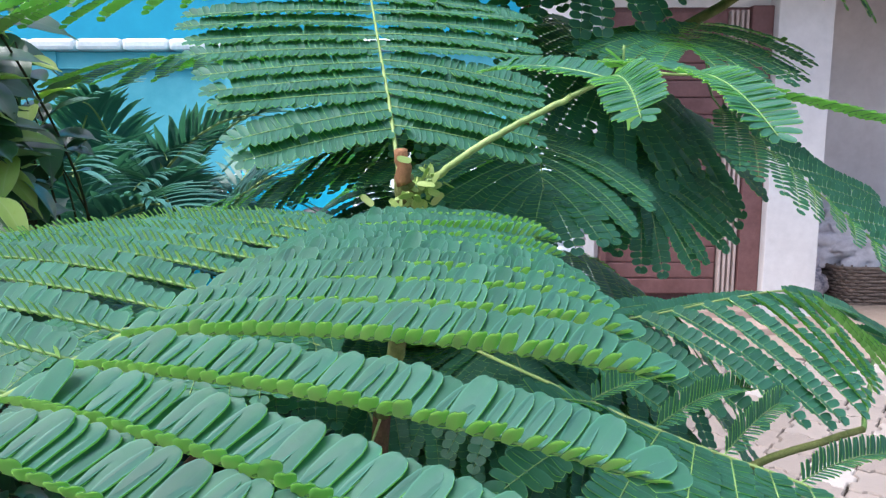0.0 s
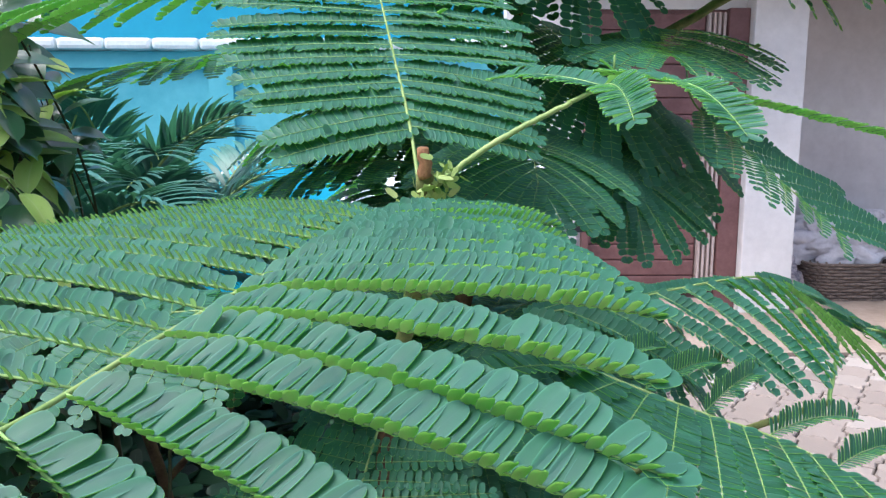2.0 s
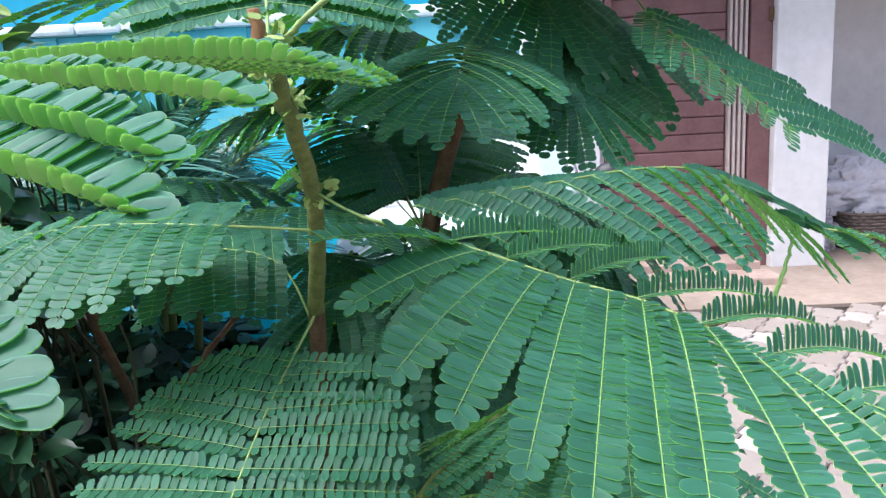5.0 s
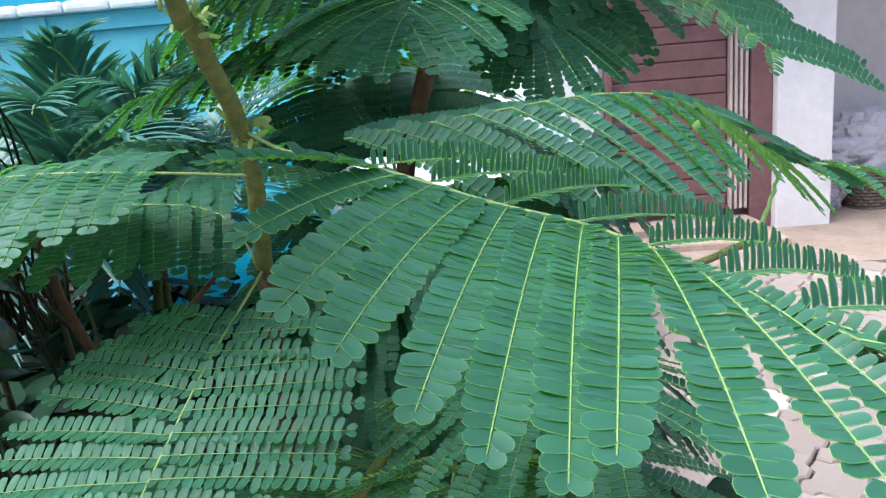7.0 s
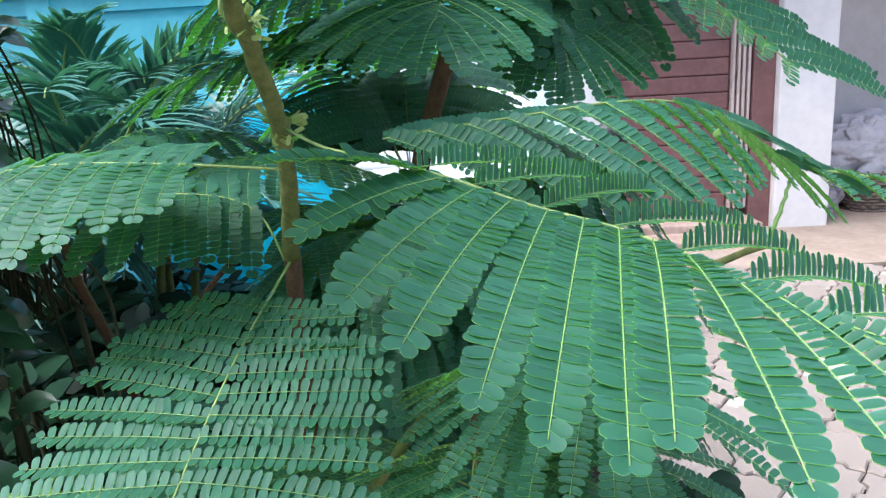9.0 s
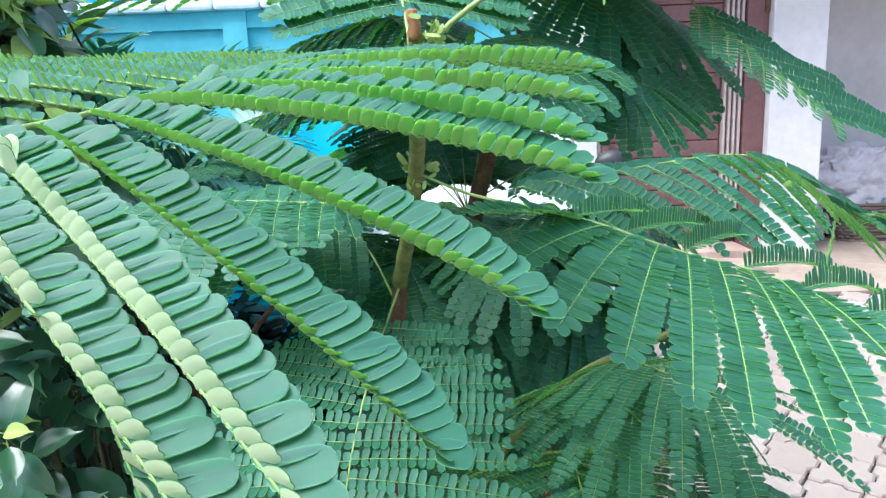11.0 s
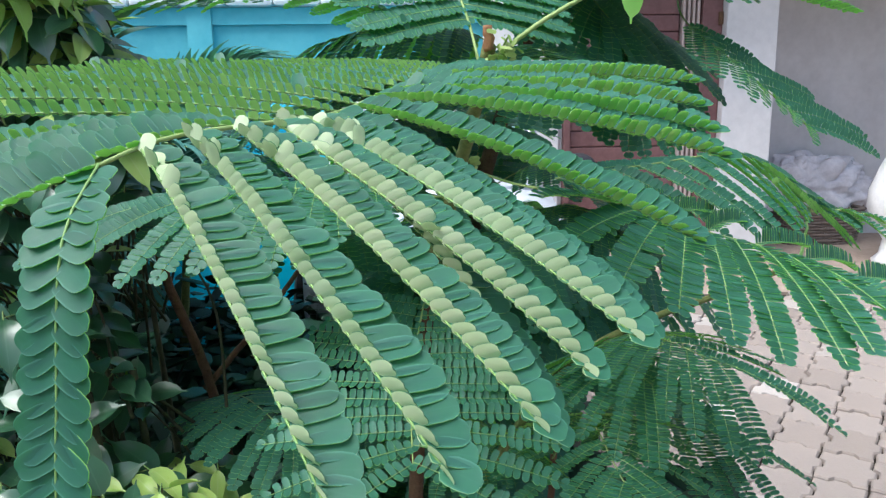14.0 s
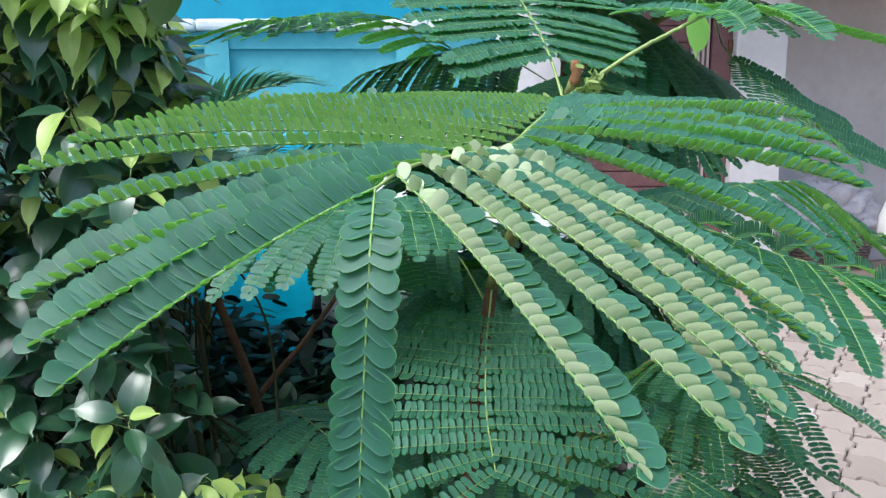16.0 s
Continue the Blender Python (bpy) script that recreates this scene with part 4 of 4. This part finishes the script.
def shrub_at(base, label, sprays, seed, scale=(0.75, 1.25), hang=0.9):
    r = np.random.RandomState(seed)
    ob = thing("shrub", base, label, "shrub")
    for k in range(4):
        q = V(*base) + V(r.normal(0, 0.05), 0.10 + r.normal(0, 0.04), 0)
        v, f = tube(bezier([q + V(0, 0, -0.03), q + V(0.02, 0.02, 0.45), q + V(0, 0, 0.92)], 8), np.linspace(0.009, 0.005, 8), 7)
        mesh_object("stem", v, f, [TWIG], parent=ob)
    for k, (tip, n, young) in enumerate(sprays):
        tip = V(*tip)
        b = V(*base)
        root = b + V(r.normal(0, 0.05), 0.10 + r.normal(0, 0.04), min(0.9, max(0.2, tip[2] - r.uniform(0.3, 0.5))))
        mid = root * 0.45 + tip * 0.55 + V(r.normal(0, 0.03), 0.10 + r.normal(0, 0.03), -0.06)
        c = bezier([root, mid, tip], 20)
        v, f = tube(c, np.linspace(0.0028, 0.0009, 20), 5)
        mesh_object("branch", v, f, [TWIG], parent=ob)
        t, nn = transported(c, (0.2, 0.1, 1))
        for i in range(n):
            s = 19 * (1 - 0.24 * i / n)
            j = min(18, int(s))
            P = c[j] + (c[j + 1] - c[j]) * (s - j)
            ang = i * 2.4 + r.normal(0, 0.4)
            bb = np.cross(t[j], nn[j])
            out = np.cos(ang) * nn[j] + np.sin(ang) * bb
            X = unit(out * r.uniform(0.7, 1.1) + t[j] * r.uniform(0.0, 0.5) + V(0.1, -0.35, -r.uniform(0.1, hang)))
            Zv = unit(V(0, 0, 1) + r.normal(0, 0.3, 3) + V(0.12, -0.4, 0))
            Y = unit(np.cross(Zv, X))
            Z = np.cross(X, Y)
            yg = r.rand() < young and i < n * 0.55
            me = (YOUNG if yg else OLD)[r.randint(3 if yg else 4)]
            o = new("leaf", me)
            o.parent = ob
            sc = r.uniform(*scale)
            m = Matrix(np.column_stack([np.vstack([np.column_stack([X, Y, Z]) * sc, np.zeros(3)]), np.r_[P + X * 0.010, 1]]).tolist())
            o.matrix_basis = m
    rooted(ob)
    return ob


up_sprays = []
for _ in range(76):
    x, y = r5.uniform(-0.85, -0.44), r5.uniform(0.58, 1.0)
    x = min(x, -0.02 - 0.61 * y + r5.uniform(-0.05, 0.03))
    z = r5.uniform(1.24, 1.62) - max(0, x + 0.5) * 0.5
    # new growth, its share raised towards the top to stand for sky light
    up_sprays.append(((x, y, z), 20, 0.80 + 0.20 * (z > 1.42)))
for tip in ((-0.41, 0.68, 1.29), (-0.43, 0.70, 1.38), (-0.45, 0.72, 1.45), (-0.51, 0.92, 1.45), (-0.49, 0.90, 1.38), (-0.40, 0.70, 1.24), (-0.50, 0.76, 1.25), (-0.44, 0.62, 1.22), (-0.50, 0.62, 1.30), (-0.48, 0.68, 1.38), (-0.55, 0.66, 1.45)):
    up_sprays.append((tip, 16, 0.4))
shrub_at((-0.62, 1.0, 0.0), "dense shrub with glossy dark green leaves and yellow-green new growth", up_sprays, 3, (0.68, 1.1), 0.75)
low_sprays = []
for _ in range(22):
    x, y = r5.uniform(-0.66, -0.30), r5.uniform(0.58, 0.78)
    low_sprays.append(((x, y, 0.985 - (y - 0.35) * 0.45 - r5.uniform(0, 0.13)), 12, 0.55))
for _ in range(34):
    x, y = r5.uniform(-0.80, -0.28), r5.uniform(0.60, 0.92)
    low_sprays.append(((x, y, r5.uniform(0.55, 0.84)), 15, 0.16))
for _ in range(30):
    x, y = r5.uniform(-0.85, -0.46), r5.uniform(0.64, 0.95)
    low_sprays.append(((x, y, r5.uniform(0.90, 1.24)), 15, 0.16))
shrub_at((-0.45, 0.68, 0.0), "low glossy shrub, dark shaded leaves and some yellow-green ones", low_sprays, 4, (0.68, 1.1), 0.6)


# ---- areca palms by the wall ----
def frond_mesh(length, lift, droop, leaflets, seed):
    r = np.random.RandomState(seed)
    w = np.linspace(0, 1, 24)
    c = np.stack([w * length * 0.85, 0 * w, lift * w * length - droop * length * w**2.2], 1)
    t, n = transported(c, (0, 0, 1))
    b = np.cross(n, t)
    v, f = tube(c, np.linspace(0.008, 0.002, 24), 5)
    vs, fs, mi, uv = [v], list(f), [1] * len(f), [np.tile((0.5, 0.75), (len(v), 1))]
    base = len(v)
    for i in range(leaflets):
        u = 0.22 + 0.78 * i / (leaflets - 1)
        j = min(22, int(u * 23))
        for side in (1, -1):
            L = length * 0.33 * (1 - 0.55 * abs(u - 0.5) * 1.6) * r.uniform(0.85, 1.1)
            fw = radians(38 + 25 * u + r.normal(0, 4))
            out = side * b[j] * math.cos(fw) + t[j] * math.sin(fw) + n[j] * 0.35
            out = unit(out)
            k = np.linspace(0, 1, 5)[:, None]
            mid = c[j] + out * L * k + V(0, 0, -1) * (0.30 * L * k**2)
            wd = unit(np.cross(out, n[j]))
            ww = L * 0.045 * np.array([0.35, 1, 0.95, 0.6, 0.05])[:, None]
            pts = np.concatenate([mid - wd * ww, mid + n[j] * 0.002, mid + wd * ww])
            vs.append(pts)
            for q in range(4):
                fs += [(base + q, base + q + 1, base + q + 6, base + q + 5), (base + 5 + q, base + 6 + q, base + 11 + q, base + 10 + q)]
                mi += [0, 0]
            uv.append(np.concatenate([np.column_stack([k[:, 0], np.full(5, e)]) for e in (0, 0.5, 1)]))
            base += 15
    return np.vstack(vs), fs, mi, np.vstack(uv)


FRONDS = []
for i, (L, li, dr) in enumerate(((0.95, 0.95, 0.75), (1.05, 0.7, 0.8), (0.85, 1.3, 0.7), (0.9, 0.45, 0.7))):
    v, f, mi, uv = frond_mesh(L, li, dr, 38, 30 + i)
    o = mesh_object("frond", v, f, [PALM, RACHIS], mi, uv)
    FRONDS.append(o.data)
    bpy.data.objects.remove(o)


def palm(base, n, top, seed):
    r = np.random.RandomState(seed)
    ob = thing("palm", base, "clump of dark green feathery palm fronds before the turquoise wall", "palm", "palms by the wall")
    for k in range(3):
        x, y = r.normal(0, 0.07, 2)
        v, f = tube(bezier([(x, y, -0.03), (x * 1.5, y * 1.5, top * 0.5), (x * 2, y * 2, top)], 10), np.linspace(0.022, 0.014, 10), 8)
        mesh_object("stem", v, f, [BARK_YOUNG], parent=ob)
        for i in range(n):
            o = new("frond", FRONDS[r.randint(4)])
            o.parent = ob
            o.matrix_basis = pose(x * 2, y * 2, top - r.uniform(0, 0.12), r.normal(0, 8), -r.uniform(-5, 25), i * 360 / n + r.normal(0, 15))
    return ob


palm((-1.14, 2.36, 0.0), 6, 0.80, 9)
palm((-1.45, 2.75, 0.0), 7, 0.80, 5)
palm((-1.15, 2.75, 0.0), 6, 0.84, 6)
palm((-2.2, 3.2, 0.0), 7, 0.9, 7)
palm((-1.55, 1.75, 0.0), 6, 0.75, 8)

# low growth under the trees: pointed leaves, the shade put into their dark colour
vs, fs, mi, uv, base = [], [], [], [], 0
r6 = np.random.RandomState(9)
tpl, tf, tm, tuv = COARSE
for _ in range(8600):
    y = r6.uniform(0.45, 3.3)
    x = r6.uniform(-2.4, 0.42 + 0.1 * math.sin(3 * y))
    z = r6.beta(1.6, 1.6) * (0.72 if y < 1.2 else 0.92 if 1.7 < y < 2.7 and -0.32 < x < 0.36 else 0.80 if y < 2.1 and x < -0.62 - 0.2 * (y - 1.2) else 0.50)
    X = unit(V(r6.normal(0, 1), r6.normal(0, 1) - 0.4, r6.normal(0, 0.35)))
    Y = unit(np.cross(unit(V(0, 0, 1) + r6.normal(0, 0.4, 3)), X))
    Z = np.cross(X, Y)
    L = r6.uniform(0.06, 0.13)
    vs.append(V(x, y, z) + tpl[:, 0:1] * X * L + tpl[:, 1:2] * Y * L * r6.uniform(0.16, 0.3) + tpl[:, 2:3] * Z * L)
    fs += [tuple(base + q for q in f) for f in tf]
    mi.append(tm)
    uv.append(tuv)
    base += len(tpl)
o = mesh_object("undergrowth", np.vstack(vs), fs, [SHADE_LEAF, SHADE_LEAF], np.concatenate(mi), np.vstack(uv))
tagged(o, "tangled low leafy growth, coloured near black for the shade under the trees", "undergrowth", kind="stuff")

# single bright leaf by the branch
me = oval_leaf_mesh("bright_leaf", 0.046, 0.0145, 0.2, 0.1, [LEAF_UNDER, LEAF_UNDER, MIDRIB])
o = new("leaf", me)
o.parent = tree2
o.matrix_parent_inverse = Matrix.Translation(tree2.location).inverted()
o.matrix_basis = pose(0.128, 0.49, 1.372, 30, 55, 60)
tagged(o, "bright green oval leaf")


# ---- tarpaulin heap, car, cloth and basket ----
TARP = plain("cyan_tarpaulin", (0.0, 0.34, 0.52), (0.01, 0.47, 0.66), 2.0, 0.35, 0.5, bumps=0.3, fine=9, dist=0.02)
HEM = plain("white_hem", (0.5, 0.55, 0.6), (0.7, 0.75, 0.8), 10, 0.6)
tarp = thing("tarpaulin_cover", (-1.3, 4.3, 0.0), "bright cyan tarpaulin draped over a parked load with a white hem", "tarpaulin")
nx, ny = 56, 40
vs, fs = [], []
for j in range(ny):
    for i in range(nx):
        u, w = i / (nx - 1), j / (ny - 1)
        x = -2.2 + 1.72 * u
        top = float(np.interp(x, (-2.2, -1.35, -1.11, -0.83, -0.62, -0.48), (0.12, 0.95, 1.26, 1.36, 1.33, 1.28)))
        if w < 0.5:
            k = w / 0.5
            y, z = 3.72 + 0.22 * k, top * k
        else:
            k = (w - 0.5) / 0.5
            y, z = 3.94 + 1.3 * k, top * (1 - 0.25 * k)
        d = noise.noise(Vector((x * 2.2, y * 2.0, z * 1.6))) * 0.05 + noise.noise(Vector((x * 7, y * 4, z * 2.5))) * 0.018
        vs.append((x, y + d, max(0.0, z + 0.4 * d)))
for j in range(ny - 1):
    for i in range(nx - 1):
        k = j * nx + i
        fs.append((k, k + 1, k + nx + 1, k + nx))
mesh_object("sheet", vs, fs, [TARP], parent=tarp)
hem = [vs[int(ny * 0.5) * nx + i] for i in range(0, nx - 8)]
v, f = tube(wobble(np.array(hem) + V(0, -0.015, 0.005), 0.002, 4), 0.016, 6)
mesh_object("hem", v, f, [HEM], parent=tarp)
rooted(tarp)

CARW = plain("white_car_paint", (0.50, 0.53, 0.56), (0.58, 0.61, 0.64), 3, 0.25, 0.5, bumps=0.0)
BLACK = plain("black_plastic", (0.012, 0.012, 0.014), (0.03, 0.03, 0.034), 20, 0.45, bumps=0.05)
TYRE = plain("tyre_rubber", (0.012, 0.012, 0.012), (0.03, 0.03, 0.03), 30, 0.85, bumps=0.2)
STEEL = plain("grey_metal", (0.3, 0.31, 0.33), (0.45, 0.46, 0.48), 20, 0.35, metal=0.8, bumps=0.05)
GLASS, _nt, _p, _o = material("car_glass")
_p.inputs["Base Color"].default_value, _p.inputs["Roughness"].default_value = (0.45, 0.58, 0.64, 1), 0.06
_p.inputs["Transmission Weight"].default_value = 0.35
car = thing("car", (0.1, 4.3, 0.0), "white parked hatchback with black door mirrors facing the garden", "car")


def loft(sections, mat, name):
    """Joins cross-sections, given as (y, half width, z low, z high, half width at top)."""
    bm = bmesh.new()
    rings = []
    for y, hw, z0, z1, ht in sections:
        ring = [bm.verts.new((0.1 + sx * w, y, z)) for sx, w, z in ((-1, hw * 0.94, z0), (-1, hw, z0 + (z1 - z0) * 0.3), (-1, hw, z0 + (z1 - z0) * 0.7), (-1, ht, z1), (-0.5, ht, z1 + 0.02), (0.5, ht, z1 + 0.02), (1, ht, z1), (1, hw, z0 + (z1 - z0) * 0.7), (1, hw, z0 + (z1 - z0) * 0.3), (1, hw * 0.94, z0))]
        rings.append(ring)
    for a, b in zip(rings, rings[1:]):
        for i in range(10):
            j = (i + 1) % 10
            bm.faces.new((a[i], a[j], b[j], b[i]))
    bm.faces.new(rings[0][::-1])
    bm.faces.new(rings[-1])
    bmesh.ops.recalc_face_normals(bm, faces=bm.faces)
    o = part(name, bm, mat, car)
    o.data.polygons.foreach_set("use_smooth", np.ones(len(o.data.polygons), bool))
    return o


loft([(2.98, 0.60, 0.24, 0.52, 0.50), (3.06, 0.66, 0.20, 0.64, 0.56), (3.3, 0.69, 0.18, 0.74, 0.60), (3.72, 0.70, 0.18, 0.82, 0.63), (4.6, 0.71, 0.18, 0.86, 0.64), (5.4, 0.70, 0.18, 0.86, 0.64), (5.62, 0.64, 0.24, 0.80, 0.58)], CARW, "body")
loft([(3.74, 0.635, 0.83, 0.86, 0.60), (4.22, 0.62, 0.84, 1.36, 0.52), (5.1, 0.62, 0.84, 1.38, 0.52), (5.52, 0.60, 0.84, 1.10, 0.52)], CARW, "cabin")
bm = bmesh.new()
q = [bm.verts.new(p) for p in ((-0.46, 3.755, 0.885), (0.66, 3.755, 0.885), (0.58, 4.165, 1.315), (-0.38, 4.165, 1.315))]
q2 = [bm.verts.new((p.co.x, p.co.y + 0.03, p.co.z - 0.02)) for p in q]
bm.faces.new(q)
bm.faces.new(q2[::-1])
for i in range(4):
    bm.faces.new((q[i], q2[i], q2[(i + 1) % 4], q[(i + 1) % 4]))
part("windscreen", bm, GLASS, car, "pale tinted windscreen")
for sx in (-1, 1):
    v, f = tube(bezier([(0.1 + sx * 0.615, 3.73, 0.86), (0.1 + sx * 0.52, 4.2, 1.36)], 6), 0.03, 6)
    mesh_object("windscreen_pillar", v, f, [STEEL], parent=car)
    bm = bmesh.new()
    bmesh.ops.create_uvsphere(bm, u_segments=14, v_segments=10, radius=1, matrix=Matrix.Translation((0.1 + sx * 0.80, 3.80, 0.95)) @ Matrix.Diagonal((0.105, 0.06, 0.075, 1)))
    o = part("door_mirror", bm, BLACK, car, "black plastic door mirror")
    o.data.polygons.foreach_set("use_smooth", np.ones(len(o.data.polygons), bool))
    part("mirror_arm", boxes(((0.1 + sx * 0.66 - 0.03, 3.79, 0.88), (0.1 + sx * 0.74 + 0.03, 3.83, 0.92))), BLACK, o, bevel=0.008)
    bm = bmesh.new()
    bmesh.ops.create_uvsphere(bm, u_segments=14, v_segments=8, radius=1, matrix=Matrix.Translation((0.1 + sx * 0.48, 3.06, 0.53)) @ Matrix.Diagonal((0.12, 0.05, 0.07, 1)))
    part("headlight", bm, GLASS, car)
    for y in (3.5, 5.1):
        bm = bmesh.new()
        bmesh.ops.create_cone(bm, cap_ends=True, segments=28, radius1=0.27, radius2=0.27, depth=0.15, matrix=Matrix.Translation((0.1 + sx * 0.655, y, 0.27)) @ Matrix.Rotation(radians(90), 4, "Y"))
        o = part("wheel", bm, TYRE, car, bevel=0.02)
        bm = bmesh.new()
        bmesh.ops.create_cone(bm, cap_ends=True, segments=20, radius1=0.17, radius2=0.15, depth=0.04, matrix=Matrix.Translation((0.1 + sx * 0.735, y, 0.27)) @ Matrix.Rotation(radians(90), 4, "Y"))
        part("rim", bm, STEEL, o)
part("bumper", boxes(((-0.50, 2.93, 0.22), (0.70, 3.02, 0.36))), BLACK, car, bevel=0.03)
part("grille", boxes(((-0.22, 2.96, 0.42), (0.42, 3.03, 0.48))), BLACK, car, bevel=0.01)
rooted(car)

CLOTH = plain("pale_cloth", (0.46, 0.44, 0.47), (0.68, 0.66, 0.69), 5, 0.9, bumps=0.2, dist=0.01)
CLOTHP = plain("printed_cloth", (0.10, 0.10, 0.14), (0.68, 0.62, 0.64), 9, 0.9, bumps=0.2, fine=4)
WICKER = plain("brown_wicker", (0.11, 0.085, 0.072), (0.21, 0.165, 0.14), 30, 0.8, bumps=0.3)


def cloth_heap(centre, rx, ry, h, mat, label, seed):
    bm = bmesh.new()
    bmesh.ops.create_uvsphere(bm, u_segments=120, v_segments=72, radius=1)
    for v in bm.verts:
        p = v.co.copy()
        k = noise.noise(p * 1.3 + Vector((seed, 0, 0))) * 0.25 + abs(noise.noise(Vector((p.x * 2.6 + seed, p.y * 1.6, p.z * 2.2)))) * 0.5 + abs(noise.noise(Vector((p.x * 5.0, p.y * 3.0 + seed, p.z * 1.5)))) * 0.16 - 0.12
        w = p + Vector((0.5, 0.3, 0.8)) * noise.noise(p * 1.7 + Vector((0, seed, 0)))
        for scale, depth in ((2.1, 0.16), (4.3, 0.09)):
            k -= depth * max(0.0, 1 - abs(noise.noise(w * scale + Vector((seed, seed, 0)))) / 0.10) ** 1.5
        p *= 1 + k
        v.co = Vector((p.x * rx, p.y * ry, max(0.0, p.z * h + h * 0.55)))
    o = part("crumpled_cloth", bm, mat)
    o.data.polygons.foreach_set("use_smooth", np.ones(len(o.data.polygons), bool))
    o.location = centre
    return tagged(o, label, "cloth")


cloth_heap((3.75, 6.38, 0.30), 0.62, 0.18, 0.34, CLOTH, "crumpled pale grey cloth heaped over the basket by the porch wall", 2.0)
cloth_heap((3.20, 6.32, 0.0), 0.18, 0.20, 0.30, CLOTHP, "crumpled printed white cloth lying beside the pillar", 7.0)
basket = thing("basket", (3.75, 6.2, 0.0), "dark brown woven wicker basket under a heap of cloth", "basket")
for k in range(12):
    z = 0.012 + k * 0.029
    n = 72
    a = np.arange(n + 1) * 2 * np.pi / n
    grow_ = 1 + 0.18 * z / 0.35
    rip = 0.008 * np.cos(a * 18 + (k % 2) * np.pi)
    ca, sa = (np.sign(q) * np.abs(q) ** 0.45 for q in (np.cos(a), np.sin(a)))
    c = np.stack([3.78 + (0.34 * grow_ + rip) * ca, 6.3 + (0.24 * grow_ + rip) * sa, z + 0 * a], 1)
    v, f = tube(c, 0.0155, 5, cap=False)
    mesh_object("woven_strand", v, f, [WICKER], parent=basket)
for k in range(18):
    a = k * 2 * np.pi / 18
    ca, sa = (math.copysign(abs(q) ** 0.45, q) for q in (math.cos(a), math.sin(a)))
    v, f = tube([(3.78 + 0.34 * ca, 6.3 + 0.24 * sa, 0.0), (3.78 + 0.40 * ca, 6.3 + 0.283 * sa, 0.36)], 0.009, 5)
    mesh_object("stake", v, f, [WICKER], parent=basket)
rooted(basket)

# tall white ornament standing by the basket
ORNAMENT = plain("white_glazed_plaster", (0.62, 0.62, 0.62), (0.80, 0.80, 0.79), 7, 0.4, 0.5, bumps=0.1)
ORN_RED = plain("red_glaze", (0.45, 0.03, 0.025), (0.60, 0.06, 0.04), 9, 0.4, 0.5, bumps=0.1)
ORN_GREY = plain("grey_glaze", (0.08, 0.09, 0.10), (0.20, 0.21, 0.22), 14, 0.5, 0.5, bumps=0.1)
prof = [(0.0, 0.0), (0.15, 0.0), (0.16, 0.03), (0.11, 0.08), (0.09, 0.20), (0.17, 0.32), (0.225, 0.46), (0.22, 0.60), (0.165, 0.76), (0.115, 0.88), (0.10, 0.98), (0.095, 1.05), (0.06, 1.11), (0.0, 1.13)]
n = 28
vs = [(r * math.cos(k * 2 * math.pi / n), r * math.sin(k * 2 * math.pi / n), z) for r, z in prof for k in range(n)]
fs = [(i * n + k, i * n + (k + 1) % n, (i + 1) * n + (k + 1) % n, (i + 1) * n + k) for i in range(len(prof) - 1) for k in range(n)]
mi = [1 if i >= 9 else 2 if 6 <= i <= 7 and k % 9 < 3 else 0 for i in range(len(prof) - 1) for k in range(n)]
o = mesh_object("garden_ornament", vs, fs, [ORNAMENT, ORN_RED, ORN_GREY], mi)
o.location = (3.86, 5.24, 0.0)
tagged(o, "tall white garden ornament with a red top and grey patches", "ornament")


# ---- pavers: the nearest stretch as parts, the rest joined ----
pv, pf = paver_mesh()
paver = bpy.data.meshes.new("paver")
paver.from_pydata(pv, [], pf)
paver.materials.append(PAVER)
r2 = np.random.RandomState(5)
turn = radians(52)
rest_v, rest_f, made = [], [], 0
for i in range(-70, 70):
    for j in range(-70, 70):
        gx, gy = i * 0.224, j * 0.17
        x = 2.0 + gx * math.cos(turn) - gy * math.sin(turn)
        y = 2.5 + gx * math.sin(turn) + gy * math.cos(turn)
        # blocks beside and behind the camera are unseen, laid to throw light upwards
        if not (0.52 < x < 8.5 and -5.8 < y < 4.42 or -2.95 < x < 0.53 and -5.8 < y < 0.02):
            continue
        z, tx, ty, rz = r2.normal(0, 0.0025), r2.normal(0, 0.010), r2.normal(0, 0.010), turn + r2.normal(0, 0.015)
        m = Matrix.Translation((x, y, z)) @ Euler((tx, ty, rz)).to_matrix().to_4x4()
        if x < 2.55 and 1.4 < y < 4.2 and made < 300:
            made += 1
            o = new("paver", paver)
            o.parent = pavement
            o.matrix_basis = m
        else:
            o = len(rest_v)
            rest_v += [tuple(m @ Vector(p)) for p in pv]
            rest_f += [tuple(o + q for q in f) for f in pf]
far = mesh_object("pavers", rest_v, rest_f, [PAVER], parent=pavement, smooth=False)
tagged(far, "grey-pink interlocking concrete blocks", kind="stuff")
